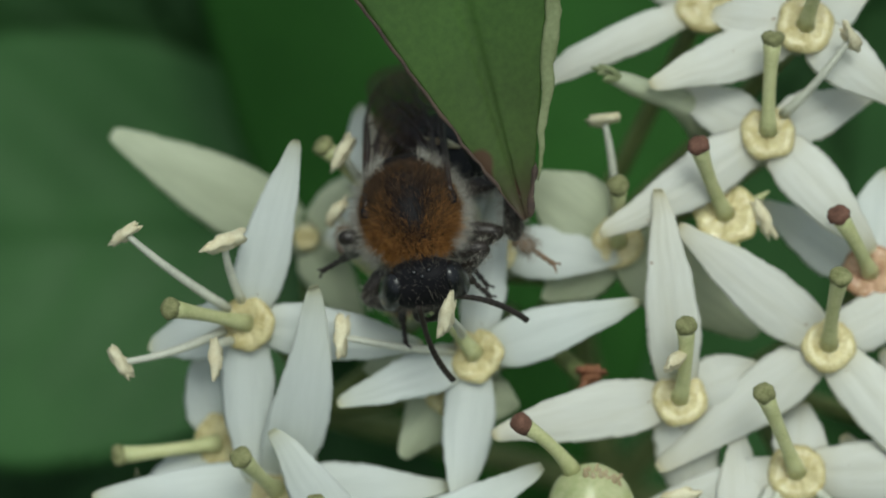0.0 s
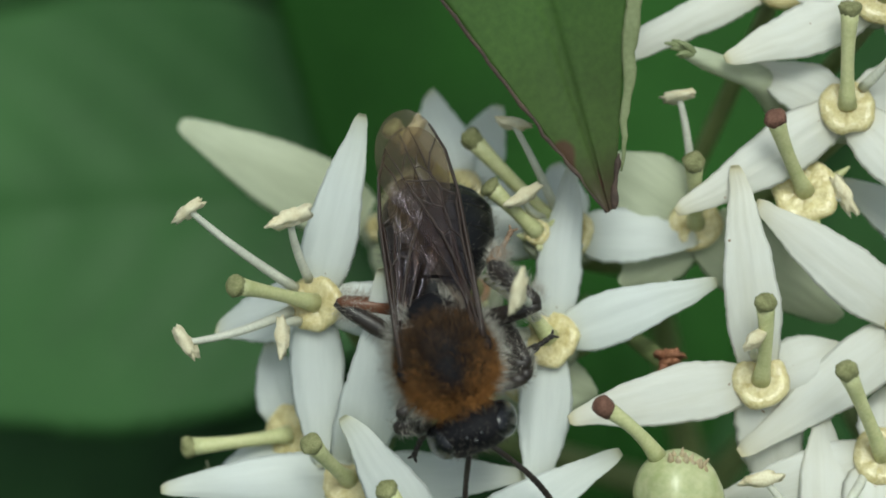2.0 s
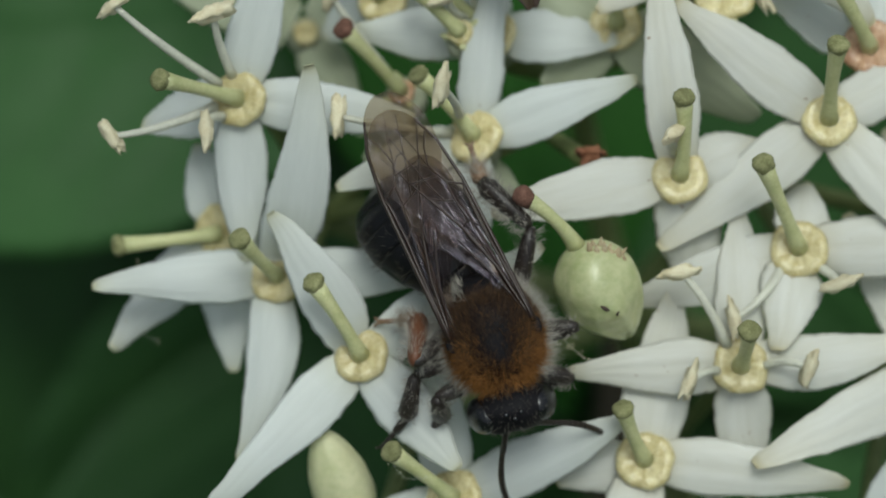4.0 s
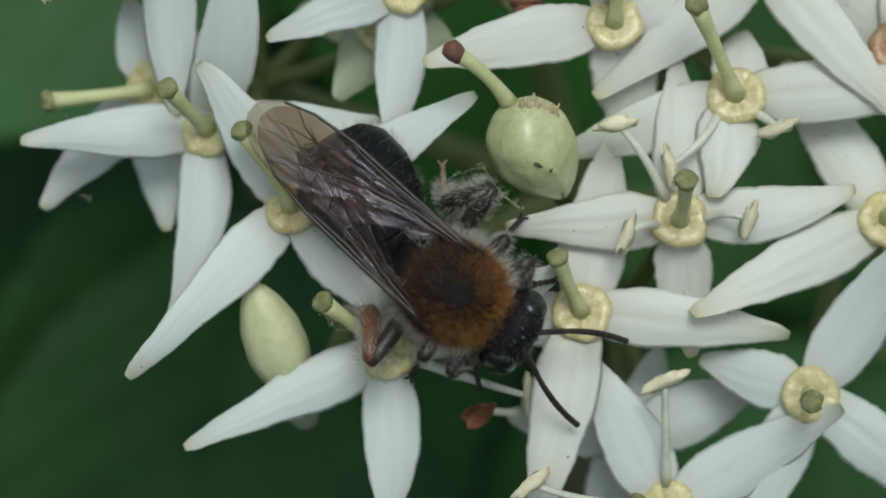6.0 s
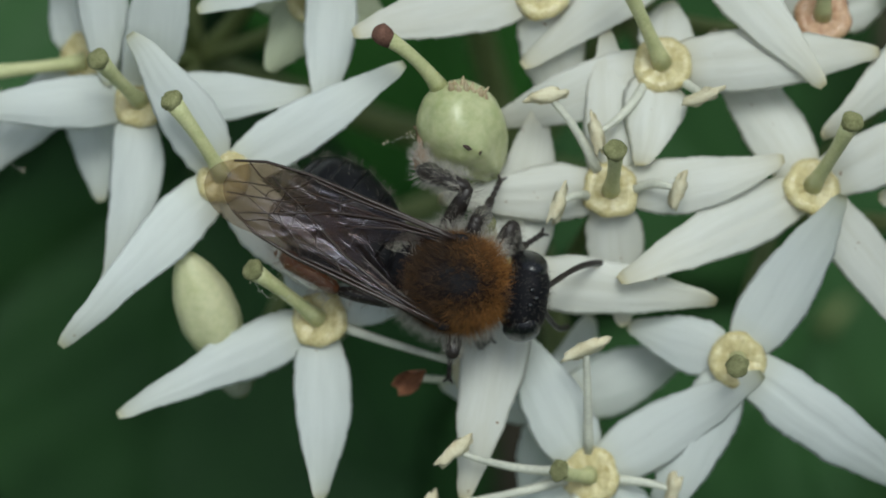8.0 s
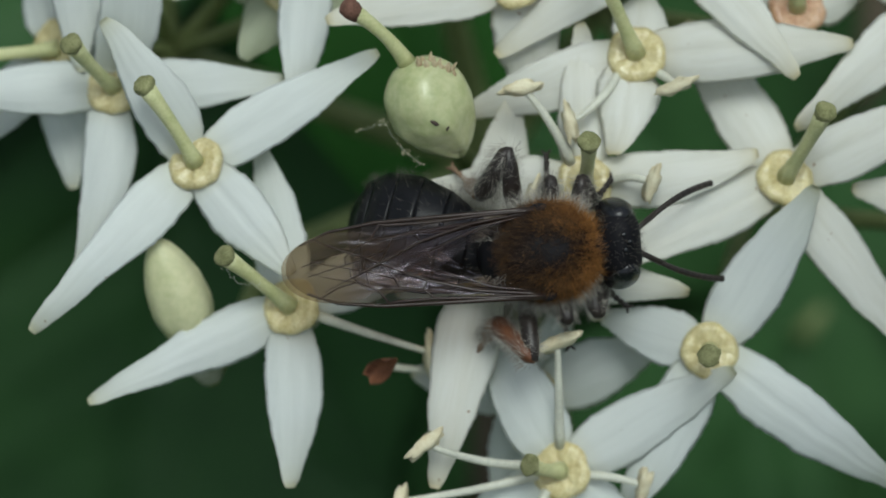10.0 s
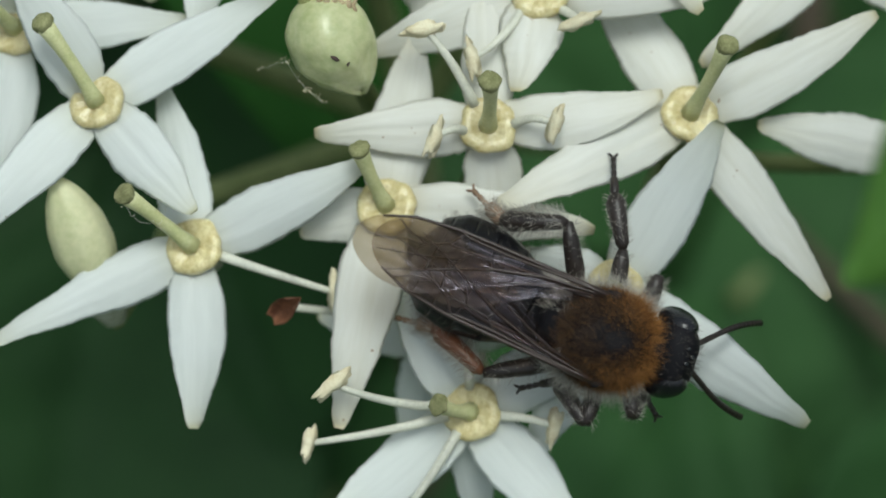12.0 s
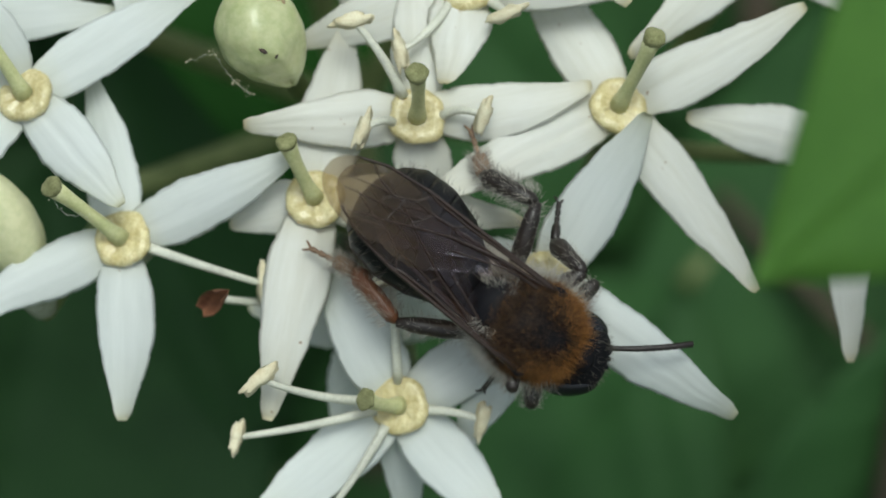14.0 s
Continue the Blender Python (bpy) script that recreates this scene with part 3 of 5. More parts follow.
flower((3.17, -0.46, 0.00), [(-1.66, -7.80, 0.40, 2.10, 0.00, 0.50), (7.34, -0.84, -0.40, 1.84, None, 0.60), (1.10, 6.20, -1.00, 2.20), (-3.10, -0.90, -1.20, 1.84)], style=(-0.96, 2.00, 1.90), petal_mat=PETAL_CREAM)
flower((13.86, 2.82, 0.00), [(-3.40, 5.66, -1.49, 2.15, 0.00, 0.20), (6.58, 3.62, 0.20, 1.90, -0.25, 0.50), (-6.88, -3.30, 1.00, 1.95, 0.00, 0.50), (4.90, -6.50, 0.40, 1.84, 0.00, 0.35)], style=(1.10, 2.30, 2.82), petal_mat=PETAL_CREAM)
flower((11.22, -3.34, 0.00), [(3.60, 5.86, 1.20, 2.05, -0.10, 0.30), (6.80, -4.74, 0.40, 2.05, -0.14, 0.30), (-3.80, 1.20, -1.20, 1.84), (-3.10, -6.32, -1.20, 2.00)], style=(-0.24, -0.10, 2.60))
low_flower = flower((6.23, -7.65, -0.20), [(-5.60, -4.60, 0.20, 2.05, 0.00, 0.30), (4.00, -4.60, 0.20, 2.00, 0.00, 0.30), (-2.68, 5.20, -0.40, 2.10, 0.00, 0.20), (6.10, 3.65, 0.60, 2.00, 0.00, 0.40), (0.40, -4.70, -3.40, 1.60)], style=(-1.20, 0.30, 1.60), stamens=[(-4.80, 1.00, 1.80), (-5.70, -1.10, 0.40), (2.90, -0.50, 0.40), (-0.24, 4.60, 2.00), (-2.50, -3.80, -0.40)])
flower((-3.64, -1.88, 0.00), [(-7.16, -3.40, 0.20, 1.84, 0.00, 1.00), (0.00, -6.40, 0.20, 1.90, 0.16, 0.10), (6.20, 3.00, 0.80, 1.84), (-1.20, 5.80, -0.80, 1.84)], style=(-2.30, 1.84, 2.20), stamens=[(5.00, -1.60, -0.60)])
flower((-7.00, 3.18, 0.60), [(-3.30, 5.00, 0.40, 1.98, -0.18, 0.55), (6.40, 4.00, 0.00, 1.80, 0.00, 0.40), (-5.70, -6.00, 0.40, 1.84, 0.00, 1.00), (3.50, -3.90, 1.20, 1.95, 0.00, 0.15)], style=(-1.70, 2.70, 2.06))
flower((-10.09, 5.92, -1.20), [(1.04, 7.50, 3.30, 2.00, -0.45, 0.45), (-6.60, -0.50, 0.40, 1.84, -0.12, 0.80), (6.20, 0.34, 0.40, 1.84), (-1.36, -6.60, 0.40, 1.84, 0.48, 0.60)], style=(-1.24, 1.40, 2.92))
flower((-12.30, 7.41, -3.00), [(-0.80, 3.30, -0.40, 1.84), (-3.90, -4.30, 0.00, 1.84), (0.50, -5.10, -0.40, 1.84), (3.60, -0.80, -1.20, 1.84)], style=(-3.70, -0.50, 1.20))
flower((5.05, -5.11, -3.00), [(4.80, 2.10, 0.00, 2.00), (-1.20, -4.00, -1.47, 1.84), (-4.40, 0.80, -0.40, 1.84), (1.20, 3.20, -1.66, 1.84)])
flower((22.03, 1.45, -1.20), [(-5.70, 1.10, 0.60, 1.84), (0.20, -7.70, 0.00, 1.84), (4.40, -1.60, 0.00, 1.84), (1.20, 5.20, -1.01, 1.84)], petal_mat=PETAL_CREAM)
flower((19.32, 9.09, -1.20), [(-5.00, -4.50, 0.80, 1.84), (3.00, 3.00, -1.45, 1.84), (-3.80, 3.00, -1.24, 1.84), (4.00, -3.00, -1.17, 1.84)], petal_mat=PETAL_CREAM)
flower((14.38, 8.95, -1.20), [(3.00, 1.20, -1.69, 1.84), (-2.40, 2.60, -1.63, 1.84), (1.20, 4.00, -1.47, 1.84)], style=(-0.40, 2.40, 2.92), aged=True, petal_mat=PETAL_CREAM)


# two spent flowers between the upper ones
flower((-5.72, 12.68, -3.00), [], style=(-2.17, 2.21, 2.40), stamens=[(-2.53, 3.29, 1.80)], disc=0.5, stigma="red", aged=True)
flower((-3.62, 14.75, -0.90), [], style=(-1.75, 1.60, 0.90), disc=0.48)


def berry():
    c = Vector((1.42, 5.15, 0.8))
    ob = thing("dogwood_fruit", BASE @ Matrix.Translation(c * MM), "unripe pale green fruit with a spent style", "fruit")
    top = Vector((-0.95, 1.62, 0.5))
    t = frame_along(top)
    bm = bmesh.new()
    blob(bm, (0, 0, 0), (1.92, 1.46, 1.40), 44, 60, t, 0.05, 3)
    for v in bm.verts:
        l = t.inverted() @ v.co
        a, u = math.atan2(l.z, l.y), l.x / 1.8
        # broad shoulders under the crown, drawn in and pleated towards the lower end
        low = max(0.0, -u)
        f = 1 + 0.14 * max(0.0, u) * (1 - u * u)
        f += (0.15 * abs(math.cos(2 * a + 0.5)) - 0.07) * (1 - u * u) * (0.7 - 0.5 * u)
        f += 0.06 * noise.noise(v.co * 1.1) + 0.05 * noise.noise(v.co * 3.0) * (0.5 - 0.5 * u)
        drawn = f * (1 - 0.30 * low ** 1.8 + low ** 0.7 * (0.10 * abs(math.sin(2.5 * a + 0.8 * noise.noise(v.co * 2))) + 0.05 * abs(math.sin(5.5 * a + 3 * u)) - 0.07))
        v.co = t @ Vector((l.x * (1 + 0.03 * low + 0.05 * low * math.sin(3 * a)), l.y * drawn, l.z * drawn))
    part("flesh", bm, BERRY, ob)
    bm = bmesh.new()
    ax = top.normalized()
    # the frill stands on the shoulder beside the style
    for i in range(11):
        d = (ax + Vector((0.22 + 0.075 * i, 0.05 * math.sin(i * 2.3) - 0.01 * i, 0.25 + 0.08 * math.cos(i * 3)))).normalized()
        reach = 1.88 - 0.035 * i
        tube(bm, [d * (reach - 0.35), d * (reach + 0.02), d * (reach + 0.22 + 0.12 * math.sin(i * 5)) + Vector((0.08 * math.sin(i * 3), 0.05, 0.08))], [0.16, 0.11, 0.03], 6)
    part("crown", bm, CROWN, ob, "dry frayed crown of the fruit")
    bm = bmesh.new()
    s = Vector((-2.79, 3.22, 2.0))
    tube(bm, bent(ax * 1.85, s, (0.1, 0.1, 0.15), 8), [0.34, 0.29, 0.26, 0.24, 0.23, 0.24, 0.25, 0.28, 0.3], 12)
    st = part("style", bm, STYLE, ob)
    bm = bmesh.new()
    d = (s - ax * 1.85).normalized()
    tube(bm, [s - d * 0.3, s, s + d * 0.3, s + d * 0.42], [0.28, 0.36, 0.35, 0.2], 14)
    part("stigma", bm, STIGMA_RED, st, "reddish brown stigma")
    for p, way in (((0.10, -0.62, 1.42), (0.9, -0.5, 0)), ((-0.50, 0.72, 1.28), (0.3, 0.9, 0)), ((0.55, -0.70, 1.20), (0.2, 1, -0.2))):
        bm = bmesh.new()
        blob(bm, p, (0.17, 0.07, 0.05), 8, 8, frame_along(way), 0.5, p[0])
        part("scar", bm, MARGIN, ob, "small brown scar")
    bm = bmesh.new()
    tube(bm, bent(Vector((0.5, -0.8, -1.0)), Vector((5, -1, -13)) - c, (0, 0.5, -1), 8), [0.4] * 9)
    part("flower_stalk", bm, STALK, ob)
    return ob


fruit = berry()


def bud(a, b, r):
    a, b = Vector(a), Vector(b)
    ob = thing("flower_bud", BASE @ Matrix.Translation(b * MM), "closed creamy green flower bud with four seams", "bud")
    bm = bmesh.new()
    d = a - b
    t = frame_along(d)
    n, sides = 16, 24
    prof = curve_of([0, 0.15, 0.35, 0.6, 0.8, 0.92, 1], [0.55, 0.82, 1, 0.93, 0.68, 0.45, 0.18])
    pts = [d * (i / n) for i in range(n + 1)]
    tube(bm, pts, [r * prof(i / n) for i in range(n + 1)], sides)
    for v in bm.verts:
        l = t.inverted() @ v.co
        an = math.atan2(l.z, l.y)
        f = 1 - 0.12 * math.exp(-(math.sin(2 * an + 0.6) / 0.16) ** 2)
        v.co = t @ Vector((l.x, l.y * f, l.z * f))
    part("petals", bm, BUD, ob)
    bm = bmesh.new()
    tube(bm, [-d.normalized() * 1.6, -d.normalized() * 0.9, d * 0.02], [0.4, 0.75, 0.7], 14)
    part("ovary", bm, OVARY, ob)
    bm = bmesh.new()
    tube(bm, bent(-d.normalized() * 1.5, Vector((-5, 0, -12)) - b, (0, 0, -1)), [0.36] * 7)
    part("flower_stalk", bm, STALK, ob)


bud((-8.4, 0.45, 0.3), (-7.05, -3.2, -1.4), 1.14)


def withered():
    ob = thing("withered_petal", plan(-0.28, -4.0, -1.0), "curled reddish brown withered petal", "petal")
    bm = bmesh.new()
    sheet(bm, 1.65, 0.85, curve_of([0, 0.3, 0.7, 0.9, 1], [0.55, 1, 0.95, 0.7, 0.35]), lambda s, v: 0.75 * v * v * (0.4 + s) + 0.9 * s * s, 16, 10, 0.12)
    part("curl", bm, WITHER, ob, at=pose(-0.6 * MM, -0.4 * MM, 0, 0, -20, 35))
    bm = bmesh.new()
    tube(bm, bent((0, 0, -0.1), (3.5, -0.5, -4), (0.3, 0, 0.6)), [0.14] * 7)
    part("filament", bm, FILAMENT, ob)


withered()


def withered_flower(c, seed):
    """A spent floret: a tangle of brown frayed scraps on a stub."""
    r = random.Random(seed)
    ob = thing("withered_floret", BASE @ Matrix.Translation(Vector(c) * MM), "rust brown withered floret with frayed scraps", "flower")
    for _ in range(16):
        bm = bmesh.new()
        a, d = r.uniform(0, 6.28), r.uniform(0.3, 0.9)
        e = Vector((d * math.cos(a), d * math.sin(a) * 0.7, r.uniform(-0.2, 0.5)))
        tube(bm, bent((0, 0, -0.3), e, (r.uniform(-0.2, 0.2), r.uniform(-0.2, 0.2), 0.25), 4), [0.14, 0.16, 0.15, 0.11, 0.04], 6)
        part("scrap", bm, WITHER, ob)
    bm = bmesh.new()
    tube(bm, bent((0, 0, -0.2), (-2.5, 2.0, -8), (0, 0, 0.4)), [0.3, 0.34, 0.3, 0.3, 0.3, 0.32, 0.34], 10)
    part("flower_stalk", bm, STALK, ob)


withered_flower((0.95, 10.3, -1.6), 3)


def limp_petal(a, b, c):
    """A spent petal that hangs on by its base: a limp pale tube with a frayed brown end."""
    a, b, c = Vector(a), Vector(b), Vector(c)
    ob = thing("withered_petal", BASE @ Matrix.Translation(b * MM), "limp cream petal with a frayed brown end", "petal")
    bm = bmesh.new()
    tube(bm, [c - b, (c - b) * 0.7 + Vector((0.2, 0.15, 0)), (c - b) * 0.35 + Vector((0.2, 0.25, 0)), Vector((0, 0, 0)), (a - b) * 0.3, (a - b) * 0.7, a - b], [0.3, 0.42, 0.5, 0.42, 0.4, 0.34, 0.22], 12)
    for v in bm.verts:
        v.co += Vector([0.16 * noise.noise(v.co * 2.5 + Vector((0, 4 * j, 0))) for j in range(3)])
    part("blade", bm, PETAL_SHADE_SPENT, ob)
    r = random.Random(5)
    for _ in range(6):
        bm = bmesh.new()
        e = (a - b) * r.uniform(1.08, 1.3) + Vector([r.uniform(-0.35, 0.35) for _ in range(3)])
        tube(bm, bent((a - b) * 0.85, e, (0, 0.1, 0.1), 4), [0.16, 0.15, 0.13, 0.1, 0.04], 6)
        part("scrap", bm, ROLLED, ob, "frayed brown end")


limp_petal((1.5, 21.1, -0.2), (3.7, 20.5, -1.2), (5.07, 18.9, -3.0))


def silk(places, seed, grains):
    """Loose spider silk: curling threads from place to place, with pollen grains caught in it."""
    r = random.Random(seed)
    ob = thing("spider_silk", BASE, "loose white spider silk with caught pollen grains", "silk", "silk on the flowers")
    for a, b in zip(places, places[1:]):
        a, b = Vector(a), Vector(b)
        bm = bmesh.new()
        pts = [a.lerp(b, q / 14) + Vector([0.22 * noise.noise((q * 0.35, seed, j * 7)) for j in range(3)]) * math.sin(math.pi * q / 14) for q in range(15)]
        tube(bm, pts, [0.0055] * 15, 5)
        part("thread", bm, FILAMENT, ob)
    for _ in range(grains):
        p, g = Vector(places[r.randrange(len(places))]), r.uniform(0.012, 0.03)
        bm = bmesh.new()
        blob(bm, p + Vector([r.gauss(0, 0.07) for _ in range(3)]), (g, g, g * 0.8), 5, 6)
        part("pollen_grain", bm, ANTHER, ob, "cream pollen grain")


silk([(0.95, 3.15, 0.8), (0.75, 3.35, 0.9), (0.43, 3.58, 0.8), (0.13, 3.92, 0.8), (-0.35, 4.62, 0.7), (-1.30, 4.35, 0.6)], 3, 44)
silk([(-5.8, -0.55, 2.1), (-5.4, -1.05, 1.9), (-4.7, -1.1, 1.4), (-4.4, -0.4, 1.2)], 5, 5)
silk([(-15.2, 6.3, -2.2), (-14.2, 5.0, -2.0), (-15.6, 4.2, -2.4), (-14.4, 3.4, -2.2)], 8, 12)


# ---- the bee (its space: x ahead, y to its left, z up, millimetres from the middle of the thorax) ----
def strands(bm, points, length, radius, rnd, comb=(0, 0, 0), curl=0.25):
    """Fine hairs: points are (place, normal); comb leans them."""
    for p, nrm in points:
        d = (nrm + Vector(comb) + Vector([rnd.uniform(-0.35, 0.35) for _ in range(3)])).normalized()
        L = length * rnd.uniform(0.6, 1.25)
        side = d.orthogonal().normalized()
        b = d.cross(side)
        mid = p + d * L * 0.55
        tip = p + (d + side * rnd.uniform(-curl, curl) + b * rnd.uniform(-curl, curl)) * L
        base = [bm.verts.new(p + (side * math.cos(a) + b * math.sin(a)) * radius) for a in (0, 2.1, 4.2)]
        m = [bm.verts.new(mid + (side * math.cos(a) + b * math.sin(a)) * radius * 0.75) for a in (0, 2.1, 4.2)]
        e = bm.verts.new(tip)
        for k in range(3):
            bm.faces.new((base[k], base[(k + 1) % 3], m[(k + 1) % 3], m[k]))
            bm.faces.new((m[k], m[(k + 1) % 3], e))


def skin(size, centre, n, rnd, keep):
    """Random places on an ellipsoid for which keep(unit vector) holds, with their normals."""
    out = []
    while len(out) < n:
        v = Vector([rnd.gauss(0, 1) for _ in range(3)]).normalized()
        if keep(v):
            nrm = Vector([v[i] / size[i] for i in range(3)]).normalized()
            out.append((Vector(centre) + Vector([v[i] * size[i] for i in range(3)]), nrm))
    return out


LEGS = {  # hip, femur, tibia, tarsus
    "front_left": ((1.15, 0.85, -1.0), 1.75, 1.6, 1.7), "front_right": ((1.15, -0.85, -1.0), 1.75, 1.6, 1.7),
    "middle_left": ((0.15, 1.1, -1.25), 2.1, 1.95, 1.9), "middle_right": ((0.15, -1.1, -1.25), 2.1, 1.95, 1.9),
    "hind_left": ((-1.0, 1.0, -1.2), 3.0, 2.4, 2.1), "hind_right": ((-1.0, -1.0, -1.2), 3.0, 2.4, 2.1)}
REST = {"front_left": (2.6, 2.4, -2.6), "front_right": (2.6, -2.4, -2.6), "middle_left": (0.3, 3.6, -2.7), "middle_right": (0.3, -3.6, -2.7), "hind_left": (-3.2, 3.5, -2.6), "hind_right": (-3.2, -3.5, -2.6)}


def make_bee():
    rnd = random.Random(11)
    bee = thing("mining_bee", BASE, "dark mining bee with a rusty brown furry thorax", "bee")
    P = {}
    # thorax
    TS = (1.85, 1.62, 1.45)
    bm = bmesh.new()
    blob(bm, (0, 0, 0), TS, 18, 26, None, 0.06, 2)
    blob(bm, (-0.35, 0, 0.45), (1.2, 1.15, 1.05), 14, 20, None, 0.05, 5)
    blob(bm, (-1.45, 0, -0.2), (0.95, 1.25, 1.1), 14, 20, None, 0.06, 7)
    thorax = part("thorax", bm, CUTICLE_DULL, bee, "black shining thorax under rusty fur")
    # rusty fur on the collar and the sides, brown behind, thin and dark over the middle of the back
    bare = lambda v: min(1.0, max(0.0, (math.hypot((v.x - 0.22) * 0.95, v.y * 1.05) - 0.12) / 0.55))
    bm = bmesh.new()
    strands(bm, skin(TS, (0, 0, 0.02), 5500, rnd, lambda v: v.z > -0.05 and rnd.random() < bare(v) ** 1.6 * min(1.0, max(0.05, 0.10 + 1.3 * v.x + 0.42 * abs(v.y) + 0.25 * noise.noise(v * 3)))), 0.36, 0.0045, rnd, (-0.6, 0, 0.1), 0.6)
    strands(bm, skin(TS, (0, 0, 0), 700, rnd, lambda v: v.x > 0.35 and v.z > 0.05 and rnd.random() < bare(v)), 0.58, 0.0065, rnd, (0.1, 0, 0.3))
    part("rusty_fur", bm, HAIR_ORANGE, thorax, "dense orange brown fur")
    bm = bmesh.new()
    strands(bm, skin(TS, (0, 0, 0), 8000, rnd, lambda v: v.z > 0.1 and rnd.random() < 0.20 + 0.8 * bare(v) and (v.x < 0.65)), 0.33, 0.0048, rnd, (-0.6, 0, 0.05), 0.6)
    part("brown_fur", bm, HAIR_BROWN, thorax, "dull brown fur on the back")
    bm = bmesh.new()
    strands(bm, skin(TS, (0, 0, 0), 2600, rnd, lambda v: v.z > 0.2 and rnd.random() < 0.25 + bare(v)), 0.26, 0.007, rnd, (-0.5, 0, 0.1), 0.5)
    part("dark_fur", bm, HAIR_DARK, thorax, "short dark fur on the back")
    bm = bmesh.new()
    strands(bm, skin(TS, (0, 0, 0), 4200, rnd, lambda v: v.z < 0.26 and abs(v.y) > 0.3 and v.x < 0.72), 0.78, 0.0065, rnd, (0, 0, -0.12), 0.4)
    strands(bm, skin((0.95, 1.25, 1.1), (-1.45, 0, -0.2), 500, rnd, lambda v: v.x < 0.1 and abs(v.y) > 0.45), 0.45, 0.007, rnd, (-0.2, 0, 0), 0.4)
    part("pale_fur", bm, HAIR_PALE, thorax, "long greyish white fur on the flanks")
    # head
    bm = bmesh.new()
    blob(bm, (0.33, 0, -0.38), (0.88, 1.40, 1.2), 20, 28, None, 0.10, 8)
    blob(bm, (0.55, 0, -1.05), (0.55, 0.75, 0.6), 10, 14, None, 0.05, 9)
    tube(bm, [(-0.9, 0, 0), (0, 0, -0.2)], [0.5, 0.7], 12)
    head = P["head"] = part("head", bm, CUTICLE_DULL, bee, "broad black head, dull and finely pitted")
    for sgn in (1, -1):
        bm = bmesh.new()
        blob(bm, (0.40, sgn * 1.1, -0.36), (0.64, 0.46, 1.0), 14, 18, Matrix.Rotation(sgn * 0.25, 3, "X"))
        part("compound_eye", bm, EYE, head, "glossy black compound eye")
        bm = bmesh.new()
        tube(bm, bent((0.85, sgn * 0.3, -1.4), (1.1, -sgn * 0.15, -1.95), (0.1, sgn * 0.25, 0)), [0.2, 0.19, 0.18, 0.16, 0.13, 0.1, 0.05], 8)
        part("mandible", bm, LEG, head)
        bm = bmesh.new()
        tube(bm, [(0, 0, 0), (0.25, 0, 0.1), (1.05, 0, 0.16)], [0.13, 0.10, 0.11], 8)
        pts, rad = [(1.0, 0, 0.16)], [0.08]
        for i in range(11):
            for q, rr in ((0.1, 0.9), (0.3, 1.0), (0.85, 1.05), (0.99, 0.93)):
                x = 1.02 + 0.25 * (i + q)
                pts.append((x, -sgn * 0.0045 * (i + q) ** 2, 0.16 - 0.004 * (i + q) ** 2))
                rad.append((0.9 if q == 0.1 else rr) * (0.095 + 0.018 * min(i, 4) / 4))
        rad[-1] = 0.04
        tube(bm, pts, rad, 9)
        P["antenna", sgn] = part("antenna", bm, LEG, head, "dark jointed antenna", at=pose(0.95 * MM, sgn * 0.32 * MM, -0.25 * MM, 0, 0, sgn * 30))
    bm = bmesh.new()
    for p in ((0.55, 0, 0.80), (0.36, 0.26, 0.82), (0.36, -0.26, 0.82)):
        blob(bm, p, (0.1, 0.1, 0.07), 6, 8)
    part("ocelli", bm, EYE, head)
    bm = bmesh.new()
    strands(bm, skin((0.80, 1.45, 1.15), (0.25, 0, -0.35), 700, rnd, lambda v: v.x > 0.4 and abs(v.y) < 0.7 and v.z < 0.05), 0.34, 0.006, rnd, (0.1, 0, 0.2))
    strands(bm, skin((0.88, 1.40, 1.2), (0.33, 0, -0.38), 260, rnd, lambda v: v.z > 0.3 and abs(v.y) < 0.75), 0.26, 0.006, rnd, (0, 0, 0.2))
    part("face_fur", bm, HAIR_GREY, head, "sparse greyish fur on the face")
    # abdomen: overlapping plates along -x from its joint
    size = curve_of([0, 0.06, 0.18, 0.4, 0.62, 0.82, 0.94, 1], [0.20, 0.34, 0.56, 0.87, 1, 0.93, 0.68, 0.2])
    LEN, W, H, DROOP = 5.7, 2.06, 1.6, 1.3

    def plate(bm, s0, s1, grow):
        n, sides, rings = 8, 28, []
        for i in range(n + 1):
            s = s0 + (s1 - s0) * i / n
            g = size(s) * (1 + grow * (i / n))
            z = -DROOP * s * s
            rings.append([bm.verts.new((-LEN * s, W * g * math.cos(a), z + H * g * math.sin(a))) for a in [2 * math.pi * k / sides for k in range(sides)]])
        last = [bm.verts.new(Vector(v.co) * 1.0 + Vector((0.05, 0, 0)) + (Vector((v.co.x, 0, -DROOP * s1 * s1)) - v.co) * 0.02) for v in rings[-1]]
        rings.append(last)
        for a, b in zip(rings, rings[1:]):
            for k in range(sides):
                bm.faces.new((a[k], b[k], b[(k + 1) % sides], a[(k + 1) % sides]))
        bm.faces.new(rings[0])
        bm.faces.new(last[::-1])

    bm = bmesh.new()
    plate(bm, 0.0, 0.24, 0.004)
    P["abdomen"] = part("abdomen", bm, CUTICLE, bee, "black glossy abdomen of overlapping plates")
    cuts = [0.21, 0.41, 0.59, 0.75, 0.89, 1.0]
    for s0, s1 in zip(cuts, cuts[1:]):
        bm = bmesh.new()
        plate(bm, s0, s1, 0.004)
        part("abdomen_plate", bm, CUTICLE, P["abdomen"])
    bm = bmesh.new()
    pts = []
    for s in cuts[:-1]:
        for _ in range(34):
            a = rnd.uniform(0, 2 * math.pi)
            if abs(math.cos(a)) < 0.45 and rnd.random() < 0.8:
                continue
